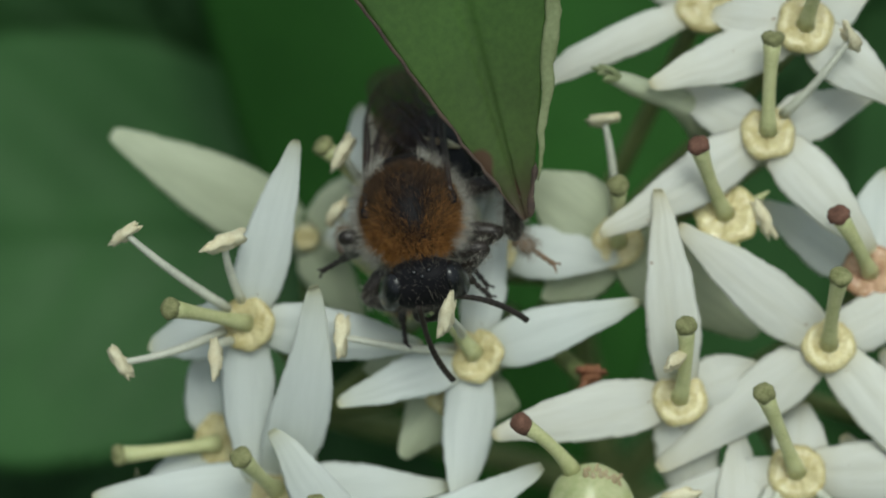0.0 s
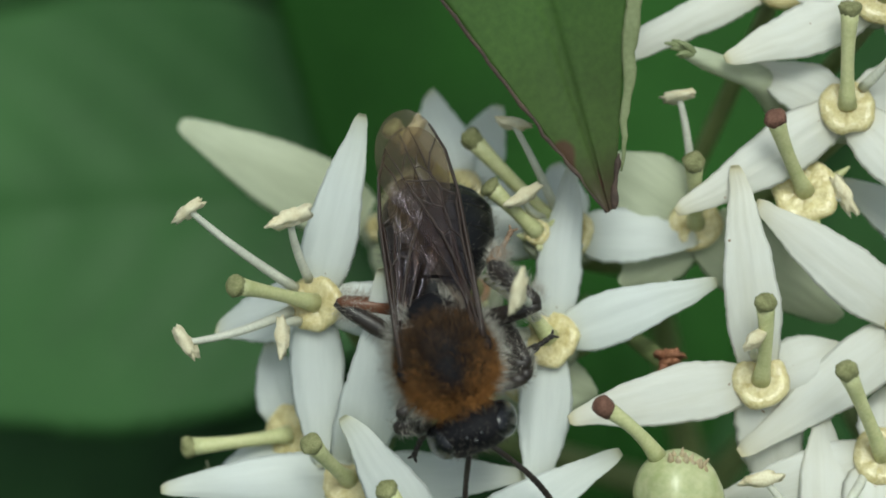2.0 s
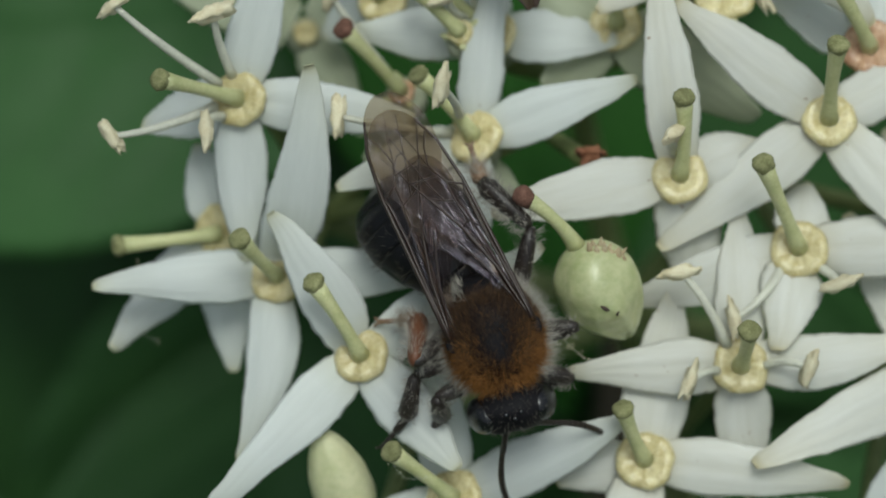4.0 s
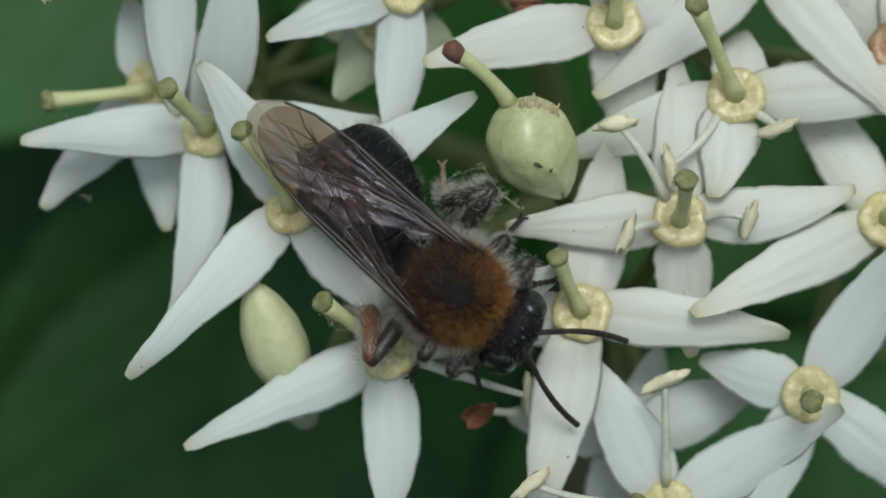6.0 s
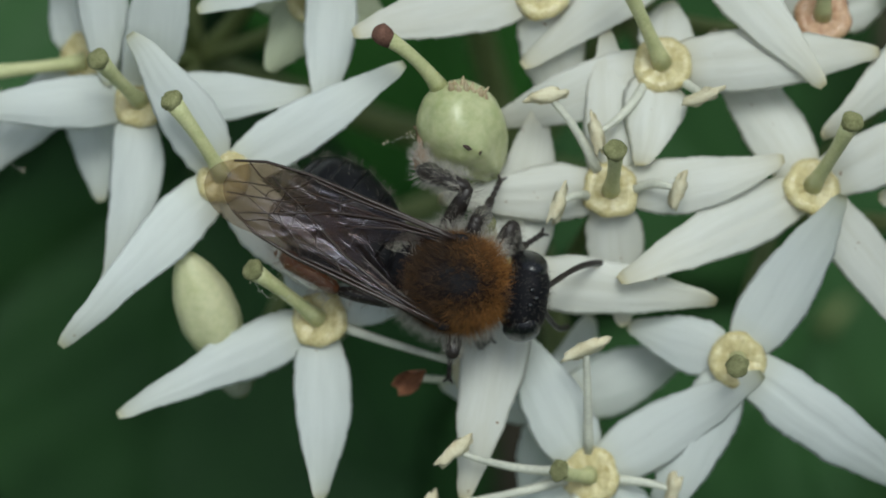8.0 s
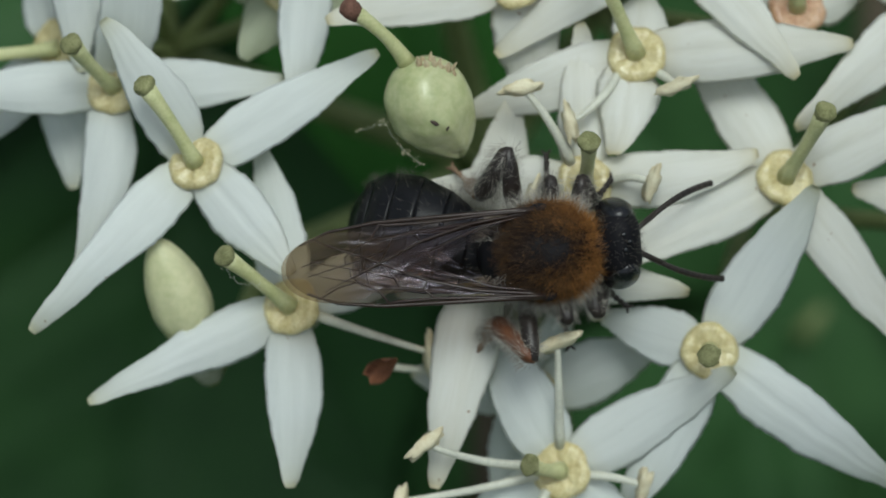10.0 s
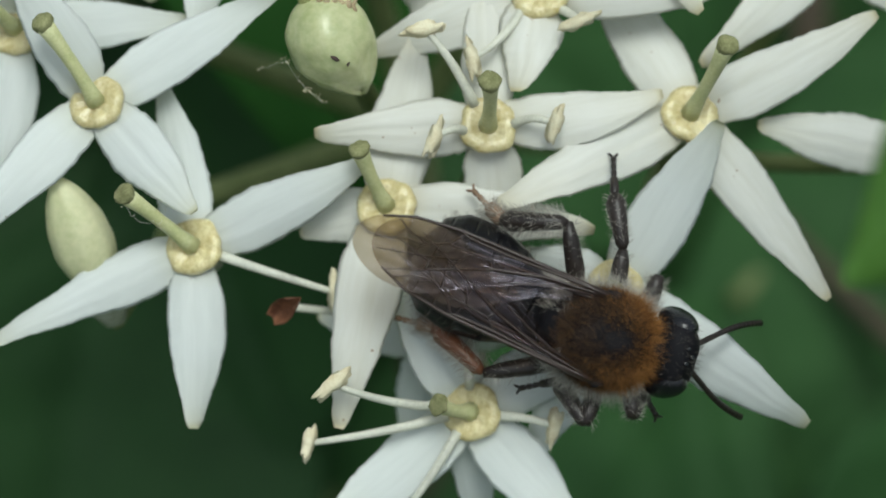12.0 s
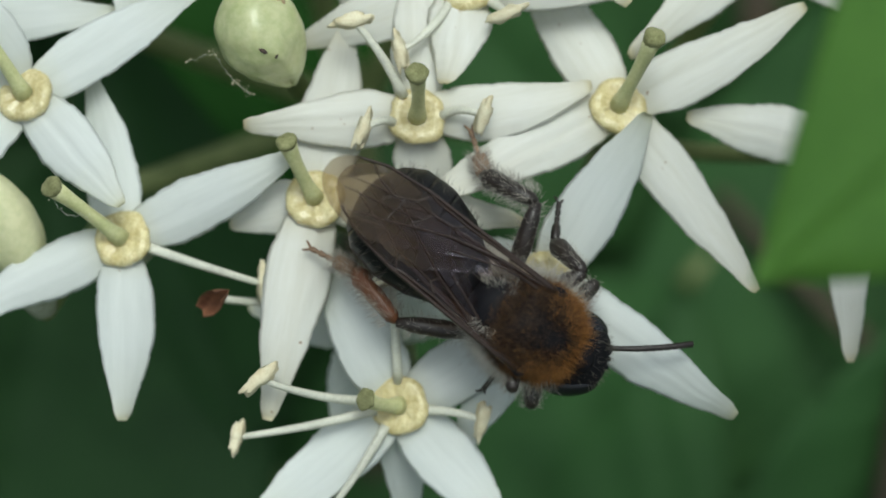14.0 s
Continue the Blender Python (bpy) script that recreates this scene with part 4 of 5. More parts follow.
            g, sv = size(s + 0.01) * 1.02, s + rnd.uniform(-0.03, 0.03)
            pts.append((Vector((-LEN * sv, W * g * math.cos(a), -DROOP * s * s + H * g * math.sin(a))), Vector((0, math.cos(a), math.sin(a)))))
    for _ in range(600):
        a, s = rnd.uniform(0, 2 * math.pi), rnd.uniform(0.05, 0.95)
        pts.append((Vector((-LEN * s, W * size(s) * math.cos(a), -DROOP * s * s + H * size(s) * math.sin(a))), Vector((0, math.cos(a), math.sin(a)))))
    strands(bm, pts, 0.30, 0.006, rnd, (-0.5, 0, 0))
    part("fringe", bm, HAIR_GREY, P["abdomen"], "grey fringes along the plates")
    bm = bmesh.new()
    pts = []
    for _ in range(40):
        a, s = rnd.uniform(0, 2 * math.pi), rnd.uniform(0.93, 0.99)
        pts.append((Vector((-LEN * s, W * size(s) * math.cos(a), -DROOP * s * s + H * size(s) * math.sin(a))), Vector((-0.5, math.cos(a), math.sin(a)))))
    strands(bm, pts, 0.26, 0.007, rnd, (-0.8, 0, 0))
    part("tail_fur", bm, HAIR_DARK, P["abdomen"], "short dark fur on the tail")

    # wings: outline in wing space, x back along the wing, y towards the middle
    def wing(name, sgn, length, wide, z, label, hind=False):
        mid = curve_of([0, 0.12, 0.3, 0.5, 0.7, 0.85, 1], [0.05, 0.06, 0.13, 0.29, 0.45, 0.48, 0.47])
        half = lambda s: float(np.interp(s, [0, 0.12, 0.3, 0.5, 0.62, 0.7], [0.03, 0.075, 0.155, 0.32, 0.455, 0.51])) * math.sqrt(max(0.0, 1 - max(0.0, (s - 0.7) / 0.302) ** 2.4))
        lead, trail = lambda s: mid(s) - half(s), lambda s: mid(s) + half(s)
        bm = bmesh.new()
        nu, nv = 40, 30
        hz = lambda s, v: 0.05 * math.sin(3 * s * math.pi) * v + 0.10 * math.sin(v * 6 + s * 3) * (1 - s) + 0.10 * s * (1 - v) + 0.026 * math.sin(15 * v + 4 * s + 2 * math.sin(4 * s)) * (1.05 - s) + 0.014 * math.sin(47 * v + 9 * s) * (1 - 0.6 * s)
        at = lambda s, v: Vector((-length * s, -sgn * wide * (lead(s) * (1 - v) + trail(s) * v), hz(s, v)))
        grid = [[bm.verts.new(at(math.sin(i / nu * math.pi / 2), j / nv)) for j in range(nv + 1)] for i in range(nu + 1)]
        for i in range(nu):
            for j in range(nv):
                bm.faces.new((grid[i][j], grid[i + 1][j], grid[i + 1][j + 1], grid[i][j + 1]))
        ob = part(name, bm, MEMBRANE, bee, label)
        bm = bmesh.new()

        def rib(path, r0, r1):
            pts = [at(s, v) + Vector((0, 0, 0.01)) for s, v in path]
            fine = []
            for a, b in zip(pts, pts[1:]):
                fine += [a.lerp(b, k / 4) for k in range(4)]
            fine.append(pts[-1])
            tube(bm, fine, np.linspace(r0, r1, len(fine)) * 1.2, 6)

        rib([(0, 0), (0.3, 0), (0.62, 0.0), (0.8, 0.0), (0.92, 0.02)], 0.085, 0.035)
        rib([(0, 0.3), (0.2, 0.18), (0.42, 0.10), (0.58, 0.05), (0.62, 0.0)], 0.06, 0.035)
        if not hind:
            rib([(0.0, 0.5), (0.25, 0.5), (0.45, 0.52), (0.62, 0.62), (0.70, 0.66)], 0.055, 0.025)
            rib([(0.42, 0.10), (0.47, 0.30), (0.45, 0.52)], 0.03, 0.025)
            rib([(0.60, 0.02), (0.64, 0.22), (0.72, 0.32), (0.80, 0.22), (0.86, 0.04)], 0.035, 0.022)
            rib([(0.47, 0.30), (0.56, 0.28), (0.64, 0.24), (0.74, 0.32)], 0.03, 0.022)
            rib([(0.56, 0.28), (0.58, 0.44), (0.62, 0.62)], 0.025, 0.02)
            rib([(0.68, 0.28), (0.69, 0.48), (0.70, 0.66)], 0.025, 0.02)
            rib([(0.58, 0.44), (0.69, 0.47), (0.80, 0.52), (0.90, 0.6)], 0.025, 0.015)
            rib([(0.74, 0.32), (0.82, 0.34), (0.92, 0.42)], 0.022, 0.012)
            rib([(0.72, 0.32), (0.75, 0.40), (0.75, 0.50)], 0.022, 0.018)
            rib([(0.70, 0.66), (0.78, 0.74), (0.84, 0.84)], 0.022, 0.012)
            rib([(0.0, 0.8), (0.2, 0.84), (0.42, 0.86)], 0.05, 0.025)
        tagged(part("vein_net", bm, VEIN, ob, "dark brown wing veins"), kind="stuff")
        return ob

    for sgn in (1, -1):
        P["wing", sgn] = wing("forewing", sgn, 8.85, 2.5, 0, "smoky brown veined wing with violet sheen")
        P["hindwing", sgn] = wing("hindwing", sgn, 6.2, 1.9, 0, "small smoky hind wing", True)
        bm = bmesh.new()
        blob(bm, (-0.05, sgn * 1.5, 0.84), (0.30, 0.20, 0.12), 10, 12, None, 0.2, 4)
        part("wing_cap", bm, CUTICLE_DULL, bee, "dark brown cap over the wing joint")
    # legs
    for name, (hip, fa, ti, ta) in LEGS.items():
        hind = name.startswith("hind")
        bm = bmesh.new()
        tube(bm, [(-0.25, 0, 0), (0, 0, 0), (fa * 0.15, 0, 0), (fa * 0.45, 0, 0.05), (fa * 0.8, 0, 0.03), (fa, 0, 0)], [0.22, 0.28, 0.24, 0.34, 0.29, 0.17], 12)
        P["femur", name] = part("femur", bm, LEG, bee)
        bm = bmesh.new()
        strands(bm, [(Vector((rnd.uniform(0.2, fa), 0, 0)) + Vector((0, math.cos(a), math.sin(a))) * 0.26, Vector((0, math.cos(a), math.sin(a)))) for a in [rnd.uniform(0, 6.28) for _ in range(260 if hind else 160)]], 0.46 if hind else 0.3, 0.006, rnd, (0.4, 0, -0.2))
        part("fur", bm, HAIR_PALE, P["femur", name], "pale leg fur")
        bm = bmesh.new()
        k = 1.85 if hind else 1.35
        tube(bm, [(0, 0, 0), (ti * 0.1, 0, 0.04), (ti * 0.5, 0, 0.02), (ti * 0.85, 0, 0), (ti, 0, 0)], [0.13, 0.18 * k, 0.23 * k, 0.27 * k, 0.17 * k], 12)
        if hind:
            bmesh.ops.scale(bm, vec=(1, 0.8, 1.15), verts=bm.verts)
        P["tibia", name] = part("tibia", bm, LEG_RUST if name == "hind_right" else LEG, bee)
        bm = bmesh.new()
        strands(bm, [(Vector((rnd.uniform(0.1, ti), 0, 0)) + Vector((0, math.cos(a), math.sin(a))) * 0.2 * k, Vector((0, math.cos(a), math.sin(a)))) for a in [rnd.uniform(0, 6.28) for _ in range(750 if hind else 260)]], 0.42 if hind else 0.26, 0.006, rnd, (0.5, 0, 0))
        part("fur", bm, HAIR_PALE, P["tibia", name], "pale brush of hairs")
        bm = bmesh.new()
        w = 2.4 if hind else 1.3
        tube(bm, [(0, 0, 0), (ta * 0.05, 0, 0), (ta * 0.22, 0, 0), (ta * 0.38, 0, 0), (ta * 0.42, 0, 0)], [0.09, 0.12 * w, 0.13 * w, 0.11 * w, 0.08], 10)
        for j in range(3):
            a = ta * (0.42 + 0.15 * j)
            tube(bm, [(a, 0, 0), (a + ta * 0.03, 0, 0), (a + ta * 0.12, 0, 0), (a + ta * 0.15, 0, 0)], [0.06, 0.09, 0.11, 0.07], 8)
        for sgn in (1, -1):
            tube(bm, bent((ta * 0.86, 0, 0), (ta * 1.02, sgn * 0.16, -0.12), (0.02, sgn * 0.05, 0.06), 4), [0.06, 0.05, 0.045, 0.035, 0.015], 6)
        P["tarsus", name] = part("tarsus", bm, LEG_TAN if hind else LEG, bee)
        if hind:
            bm = bmesh.new()
            strands(bm, [(Vector((rnd.uniform(0.05, 0.45) * ta, 0, 0)) + Vector((0, math.cos(a), math.sin(a))) * 0.26, Vector((0, math.cos(a), math.sin(a)))) for a in [rnd.uniform(0, 6.28) for _ in range(420)]], 0.34, 0.006, rnd, (0.6, 0, 0))
            part("fur", bm, HAIR_PALE, P["tarsus", name], "pale brush of hairs")
    return bee, P


BEE, PARTS = make_bee()


# ---- movement ----
def seg(a, b, up=(0, 0, 1)):
    return Matrix.Translation(Vector(a) * MM) @ frame_along(Vector(b) - Vector(a), up).to_4x4()


def leg_poses(name, foot):
    """Femur, tibia and tarsus poses in the bee's space that bring the claws near foot."""
    hip, a, b, c = LEGS[name]
    h, f = Vector(hip), Vector(foot)
    side = 1 if hip[1] > 0 else -1
    out = f - h
    far = a + b + c * 0.8
    if out.length > far:
        f = h + out * (far / out.length)
    flat = Vector((f.x - h.x, f.y - h.y, 0))
    flat = flat.normalized() if flat.length > 0.2 else Vector((0, side, 0))
    ankle = f + (-flat * 0.75 + Vector((0, 0, 0.55))).normalized() * c
    d = ankle - h
    L = min(max(d.length, 0.4), (a + b) * 0.985)
    ankle = h + d.normalized() * L
    along = (a * a - b * b + L * L) / (2 * L)
    rise = math.sqrt(max(a * a - along * along, 0.0))
    x = d.normalized()
    bow = Vector((0.05 if name.startswith("hind") else 0.15, 0.9 * side, 0.45))
    up = bow - x * bow.dot(x)
    knee = h + x * along + up.normalized() * rise
    return seg(h, knee), seg(knee, ankle), seg(ankle, f)


BEE_PATH = [
    (0.0, -5.60, 15.95, 2.60, -78, 26, 0),
    (0.5, -5.68, 15.73, 2.60, -86, 28, 0),
    (1.0, -5.80, 15.69, 2.60, -82, 28, 0),
    (1.5, -7.12, 13.55, 2.60, -67, 12, 0),
    (2.0, -6.68, 10.21, 3.00, -68, 5, 0),
    (2.5, -4.92, 9.26, 3.00, -25, 5, 0),
    (3.0, -6.48, 7.43, 3.00, -66, 8, 0),
    (3.5, -6.41, 5.73, 3.00, -91, 8, 0),
    (4.0, -2.33, 3.93, 3.00, -75, 8, 0),
    (4.2, -2.28, 3.84, 3.00, -70, 8, 0),
    (6.3, -1.04, 0.07, 3.00, -30, 5, 0),
    (6.5, -0.90, -0.05, 3.00, -28, 5, 0),
    (6.8, -1.30, -1.25, 3.00, -38, 4, 0),
    (7.0, -1.37, -1.44, 3.00, -35, 5, 0),
    (7.3, -0.17, -1.05, 3.00, -22, 4, 0),
    (7.5, 0.90, -0.56, 3.00, -15, 5, 0),
    (7.8, 1.55, -0.16, 3.00, -9, 4, 0),
    (8.0, 1.17, -0.51, 3.00, -12, 5, 0),
    (8.3, 2.19, -1.32, 3.00, -18, 4, 0),
    (8.5, 3.36, -0.09, 3.00, 3, 5, 0),
    (8.7, 4.04, 0.26, 3.00, 6, 5, 0),
    (10.8, 7.40, -0.30, 3.00, 8, 5, 0),
    (11.0, 8.45, -1.85, 3.00, 2, 5, 0),
    (11.3, 7.84, -2.44, 3.00, -14, 4, 0),
    (11.5, 7.76, -3.45, 3.00, -18, 2, 0),
    (11.8, 8.07, -4.19, 3.00, -28, 4, 0),
    (12.0, 10.69, -5.07, 3.00, -12, 0, 0),
    (12.3, 11.31, -3.13, 3.00, -3, -6, 0),
    (12.5, 11.14, -4.58, 3.00, -4, -6, 0),
    (12.8, 11.34, -4.38, 3.00, -10, -6, 0),
    (13.0, 11.28, -4.35, 3.00, -14, -20, 0),
    (13.5, 11.28, -4.53, 3.00, -20, -20, 0),
    (14.0, 10.69, -4.93, 3.00, -28, -20, 0),
]
BEE_BEND = [  # time, turn of the wings, of the abdomen, of the head, its nod, and the dip of wings and abdomen
    (0.0, -5, -40, 0, 2, 33),
    (0.5, -2, -24, 0, 0, 33),
    (1.0, -6, -36, 0, -4, 33),
    (1.5, -14, -55, 0, 6, 32),
    (2.0, -11, -22, 0, 15, 18),
    (2.5, -8, -33, 5, 15, 0),
    (3.0, -5, -16, 0, 15, 0),
    (3.5, -3, -1, 0, 15, 0),
    (4.0, 12, 27, 0, 15, 0),
    (4.2, 8, 20, 0, 15, 0),
    (6.3, -8, -19, 5, 15, 0),
    (6.5, -8, -20, 5, 15, 0),
    (6.8, -7, -19, 0, 18, 0),
    (7.0, -12, -22, -5, 15, 0),
    (7.3, -8, -22, 0, 18, 0),
    (7.5, -10, -23, 0, 15, 0),
    (7.8, -10, -20, 0, 18, 3),
    (8.0, -12, -22, 5, 15, 4),
    (8.3, -8, -22, 0, 18, 2),
    (8.5, -3, -22, 0, 15, 1),
    (8.7, -2, -21, 0, 15, 0),
    (10.8, -5, -20, 0, 15, 0),
    (11.0, -9, -16, 0, 15, 0),
    (11.3, -10, -16, 0, 18, 0),
    (11.5, -12, -16, 0, 20, 0),
    (11.8, -11, -12, 0, 18, 0),
    (12.0, -12, -18, 0, 25, 0),
    (12.3, -7, -22, 0, 32, 0),
    (12.5, -10, -24, 0, 32, 0),
    (12.8, -7, -24, 0, 32, 0),
    (13.0, -7, -23, 12, 58, 16),
    (13.5, -11, -23, 16, 58, 18),
    (14.0, -11, -18, 18, 58, 16),
]
FEELER_LEFT = {0.0: (-1.27, 13.15, 2.00), 0.5: (-2.26, 14.03, 2.00), 1.0: (-2.18, 11.95, 2.00), 1.5: (-2.86, 8.30, 2.00), 2.5: (0.17, 9.53, 2.00), 3.0: (-3.45, 2.32, 2.00), 3.5: (-4.66, 0.01, 2.00), 4.0: (0.21, 1.05, 2.00), 6.5: (5.79, -1.27, 2.00), 7.0: (4.00, -0.85, 2.00), 7.5: (7.09, 0.90, 2.00), 8.0: (5.75, 0.24, 1.00), 8.5: (7.49, 3.47, 2.20), 11.0: (13.98, -1.23, 2.00), 11.5: (11.51, -3.33, 1.00), 12.5: (15.37, -3.03, 1.00), 13.0: (14.40, -3.80, 3.60), 13.5: (15.93, -4.75, 2.00), 14.0: (13.30, -5.70, 4.20)}
FEELER_RIGHT = {0.0: (-4.35, 9.88, 2.00), 0.5: (-4.60, 9.52, 2.00), 1.0: (-5.14, 8.34, 2.00), 1.5: (-5.69, 7.85, 2.00), 2.0: (-6.02, 5.56, 2.00), 2.5: (-0.86, 6.28, 2.00), 3.0: (-6.42, 2.66, 2.00), 3.5: (-7.08, 1.48, 1.00), 4.0: (-2.13, -1.10, 1.50), 6.5: (2.07, -5.46, 2.00), 7.0: (1.36, -5.95, 2.00), 7.5: (4.78, -1.86, 1.00), 8.0: (4.66, -2.14, 1.00), 8.5: (8.80, -1.85, 2.20), 11.0: (11.20, -4.39, 1.50), 11.5: (9.78, -7.25, 2.00), 12.5: (14.19, -5.51, 1.00), 13.0: (12.60, -6.20, -0.60), 13.5: (12.53, -6.37, 1.00), 14.0: (12.00, -6.60, -0.50)}
FEET = {}
FEET["front_left"] = {2.0: (-2.90, 11.23, 0.60), 2.5: (-0.16, 9.30, 0.60), 3.0: (-1.70, 5.04, 0.60), 3.5: (-3.37, 0.32, 0.60), 4.0: (-0.73, 1.04, 0.60), 6.5: (2.71, 1.30, 0.60), 7.0: (2.94, 1.12, 0.60), 8.5: (5.09, 2.20, 0.60), 11.0: (10.56, 0.53, 0.60), 11.5: (11.04, -2.04, 0.60), 12.0: (12.60, -2.92, 0.60), 13.0: (12.93, -2.43, 0.60)}
FEET["middle_left"] = {0.0: (-2.62, 13.37, 0.60), 0.5: (-1.70, 13.71, 0.60), 1.0: (-1.96, 12.70, 0.60), 1.5: (-3.02, 12.66, 0.60), 2.0: (-3.71, 12.49, 0.60), 2.5: (-4.01, 13.99, 0.60), 3.0: (-3.62, 12.31, 0.60), 3.5: (-1.47, 6.04, 0.60), 4.0: (-1.20, 5.45, 0.60), 6.5: (2.11, 2.49, 0.60), 7.0: (2.64, 2.41, 0.60), 7.5: (2.11, 3.00, 0.60), 8.0: (2.88, 3.23, 0.60), 8.5: (2.49, 2.69, 0.60), 11.0: (7.37, 3.08, 0.60), 11.5: (7.44, 3.90, 0.60), 12.0: (11.12, 1.63, 0.60), 12.5: (11.22, 1.63, 0.60), 13.0: (10.85, 1.36, 0.60), 13.5: (12.04, -0.41, 0.60), 14.0: (11.76, -0.42, 0.60)}
FEET["hind_left"] = {0.0: (-0.23, 14.25, 0.60), 0.5: (-0.20, 13.96, 0.60), 1.0: (-0.21, 14.14, 0.60), 1.5: (-0.77, 13.70, 0.60), 2.0: (-4.44, 14.93, 0.60), 2.5: (-6.18, 13.56, 0.60), 3.0: (-5.42, 12.18, 0.60), 3.5: (-3.93, 9.90, 0.60), 4.0: (-3.28, 10.83, 0.60), 6.5: (-0.28, 5.76, 0.60), 7.0: (-0.34, 5.28, 0.60), 7.5: (-0.48, 5.39, 0.60), 8.0: (-0.11, 5.02, 0.60), 8.5: (-0.32, 5.07, 0.60), 11.0: (1.03, 2.45, 0.60), 11.5: (4.45, 5.87, 0.60), 12.0: (6.07, 0.24, 0.60), 12.5: (8.24, 3.21, 0.60), 13.0: (8.56, 2.16, 0.60), 13.5: (8.65, 2.17, 0.60), 14.0: (8.58, 2.15, 0.60)}
FEET["front_right"] = {0.0: (-5.57, 11.17, 0.60), 2.5: (-2.87, 5.69, 0.60), 3.0: (-9.48, 4.11, 0.60), 4.0: (-5.03, -0.02, 0.60), 7.5: (2.11, -2.86, 0.60), 8.0: (2.48, -2.76, 0.60)}
FEET["middle_right"] = {2.0: (-8.87, 10.13, 0.60), 2.5: (-6.08, 7.61, 0.60), 4.0: (-6.33, -0.23, 0.60), 6.5: (-0.86, -3.28, 0.60), 8.5: (2.32, -3.51, 0.60), 11.0: (6.62, -3.86, 0.60), 11.5: (5.30, -4.65, 0.60), 12.0: (7.66, -6.88, 0.60), 12.5: (9.85, -7.61, 0.60), 13.0: (9.63, -7.60, 0.60), 13.5: (9.37, -7.39, 0.60), 14.0: (9.09, -7.16, 0.60)}
FEET["hind_right"] = {0.0: (-8.30, 15.31, -0.80), 0.5: (-8.25, 15.74, -0.80), 1.0: (-8.31, 15.93, -0.80), 1.5: (-9.21, 15.32, -0.80), 2.0: (-8.56, 13.49, -0.30), 2.5: (-7.12, 9.57, -0.30), 3.0: (-7.99, 9.32, -0.30), 3.5: (-7.32, 8.04, -0.30), 4.0: (-6.59, 4.37, 0.60), 6.5: (-6.65, 1.47, -0.30), 7.0: (-6.93, 1.10, -0.30), 7.5: (-6.68, 0.62, -0.30), 8.0: (-6.53, 1.03, -0.30), 8.5: (-0.68, -4.52, -3.50), 11.0: (1.66, -2.91, -0.30), 11.5: (1.52, -2.88, -0.30), 12.0: (3.29, -4.32, -0.30), 12.5: (3.67, -4.45, -0.30), 13.0: (2.17, -1.80, 0.60), 13.5: (2.09, -1.83, 0.60), 14.0: (2.05, -1.72, 0.60)}



def between(rows, t):
    """The place at t, or on the way between two places that are less than 0.7 s apart."""
    if t in rows:
        return Vector(rows[t])
    a, b = [k for k in rows if k < t], [k for k in rows if k > t]
    if a and b and min(b) - max(a) < 0.7:
        return Vector(rows[max(a)]).lerp(Vector(rows[min(b)]), (t - max(a)) / (min(b) - max(a)))
    return None


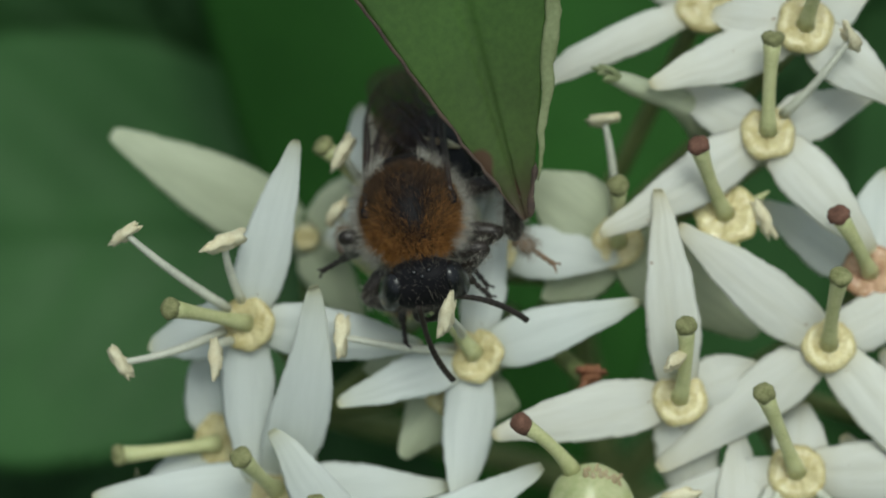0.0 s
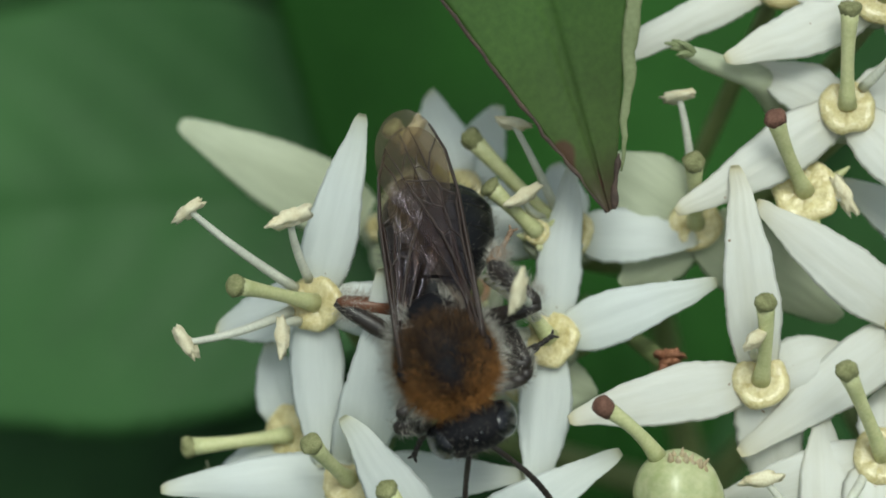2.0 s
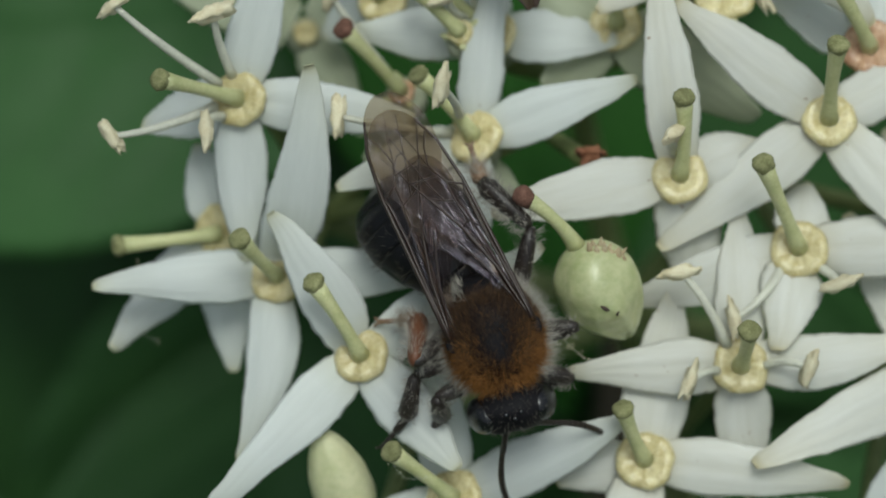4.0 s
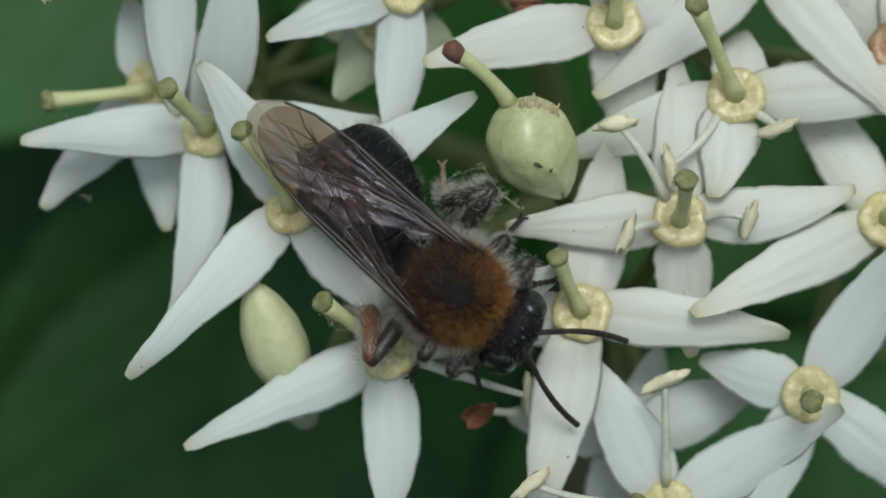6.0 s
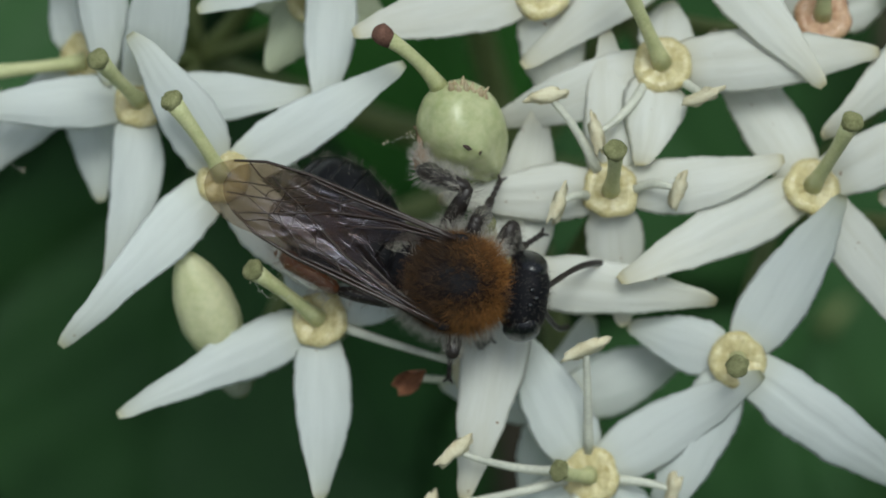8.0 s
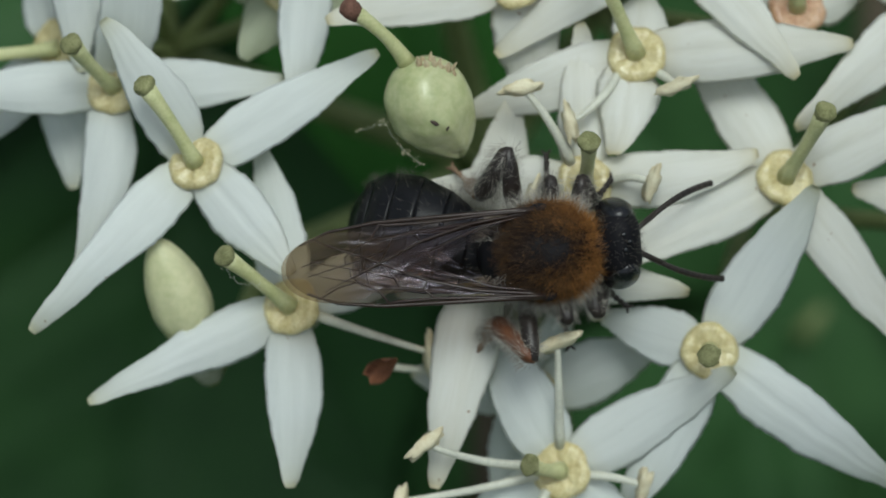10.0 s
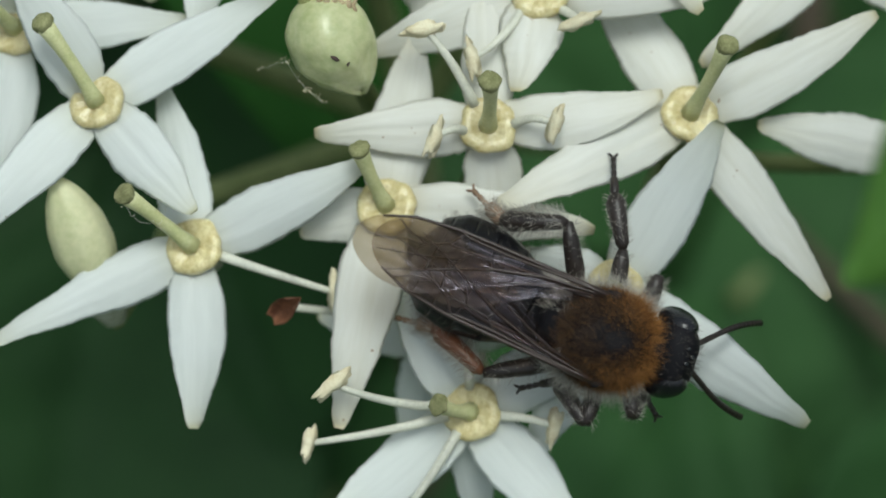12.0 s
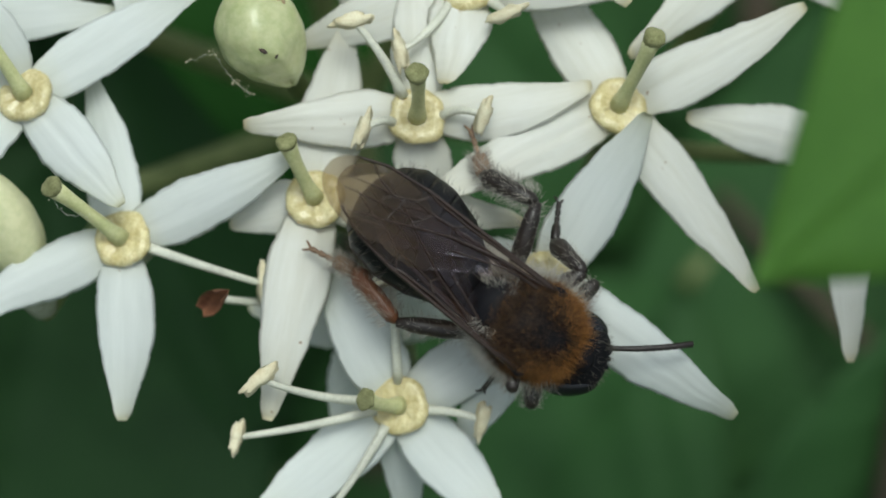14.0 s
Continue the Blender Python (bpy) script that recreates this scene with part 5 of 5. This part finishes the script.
def motions():
    # the bee's walk: time, place of the thorax, heading, nose-up pitch, roll
    body = [(t, plan(x, y, z, roll, -pitch, heading)) for t, x, y, z, heading, pitch, roll in BEE_PATH]
    walk(BEE, body)
    turn = {t: (w, a, h, hp, dip) for t, w, a, h, hp, dip in BEE_BEND}
    wings, hinds, abdo, head = {1: [], -1: []}, {1: [], -1: []}, [], []
    ant, legs = {1: [], -1: []}, {(n, k): [] for n in LEGS for k in ("femur", "tibia", "tarsus")}
    for t, m in body:
        w, a, h, hp, dip = turn[t]
        for s in (1, -1):
            wings[s].append((t, pose(-0.2 * MM, s * 1.55 * MM, (0.95 + 0.03 * s) * MM, -s * 8, 1.5 - dip, w + s * (3.1 + 0.08 * max(0, dip - 20)))))
            hinds[s].append((t, pose(-0.5 * MM, s * 1.3 * MM, (0.74 + 0.03 * s) * MM, -s * 8, 1 - dip, w + s * (6 + 0.12 * max(0, dip - 20)))))
        abdo.append((t, pose(-1.5 * MM, 0, -0.85 * MM, 0, -dip, a)))
        hm = pose(2.18 * MM, 0, 0.1 * MM, 0, hp, h)
        head.append((t, hm))
        inv = m.inverted()
        for s, rows in ((1, FEELER_LEFT), (-1, FEELER_RIGHT)):
            root = Vector((0.95, s * 0.32, -0.25))
            at = between(rows, t)
            way = (hm.inverted() @ inv @ BASE @ (Vector(at) * MM)) / MM - root if at else Vector((1, s * 0.6, -0.3))
            if way.x < 0.1:
                way.x = 0.1
            ant[s].append((t, seg(root, root + way)))
        for n in LEGS:
            at = between(FEET[n], t)
            foot = (inv @ BASE @ (Vector(at) * MM)) / MM if at else Vector(REST[n])
            for k, p in zip(("femur", "tibia", "tarsus"), leg_poses(n, foot)):
                legs[n, k].append((t, p))
    for s in (1, -1):
        walk(PARTS["wing", s], wings[s])
        walk(PARTS["hindwing", s], hinds[s])
        walk(PARTS["antenna", s], ant[s])
    walk(PARTS["abdomen"], abdo)
    walk(PARTS["head"], head)
    for (n, k), rows in legs.items():
        walk(PARTS[k, n], rows)
    # flowers and fruit that the bee pulls and lets go
    def sway(ob, rows):
        at = ob.matrix_world.copy()
        walk(ob, [(t, BASE @ pose(x * MM, y * MM, 0) @ BASE.inverted() @ at) for t, x, y in rows])

    sway(low_flower, [(0, -0.02, 0.25), (7, -0.02, 0.25), (7.5, -0.17, 0.22), (8.5, -0.24, 0.19), (10.8, -0.24, -0.08), (11.5, -0.28, -0.12), (12, -0.07, -0.03), (12.5, 0, 0), (13, 0.09, 0.05), (13.5, -0.05, 0), (14, -0.09, -0.11)])
    sway(middle_flower, [(0, -0.05, 0.26), (3, -0.05, 0.26), (4.2, -0.1, 0.21), (6.3, 0, 0), (7, 0.05, -0.06), (8.5, 0.12, -0.07), (12, 0.15, -0.37), (12.5, 0.2, -0.35), (14, 0.18, -0.34)])
    sway(fruit, [(0, -0.1, 0.42), (1.5, 0.05, 0.38), (2.5, 0.15, 0.34), (3.5, 0.06, 0.4), (4.2, 0.04, 0.48), (6.3, 0.05, 0.01), (7, 0.06, -0.17), (7.5, 0.06, -0.24), (8, 0.11, -0.38), (8.5, 0.15, -0.36), (8.7, 0.1, -0.28), (10.8, -0.1, 0.05), (14, -0.05, 0.06)])
    sway(outer_flower, [(0, 0.2, -0.25), (1, 0.15, -0.22), (2, 0.14, -0.06), (3, 0, 0), (4.2, 0, 0.06), (14, 0, 0.06)])
    sway(broad_leaf, [(0, 0, -0.3), (1.0, 0, 0), (1.5, 0, 0.6), (2.0, 0, 2.2), (2.5, 0, 2.6), (3.5, 0, 2.0), (14, 0, 2.0)])
    # the leaf tip springs back as the bee backs out from under it
    rest = tip_leaf.matrix_world.copy()
    lift = lambda x, y, z: BASE @ pose(x * MM, y * MM, z * MM) @ BASE.inverted() @ rest
    walk(tip_leaf, [(0.0, lift(-0.4, 0.5, 0.9)), (0.5, lift(-0.3, 0.3, 0.9)), (1.0, lift(-0.6, 0.3, 0.8)), (1.5, lift(0.2, 0.3, 0.4)), (2.0, lift(0, 0, 0)), (3.0, lift(0, 0, 0)), (14.0, lift(0, 0, 0))])


motions()
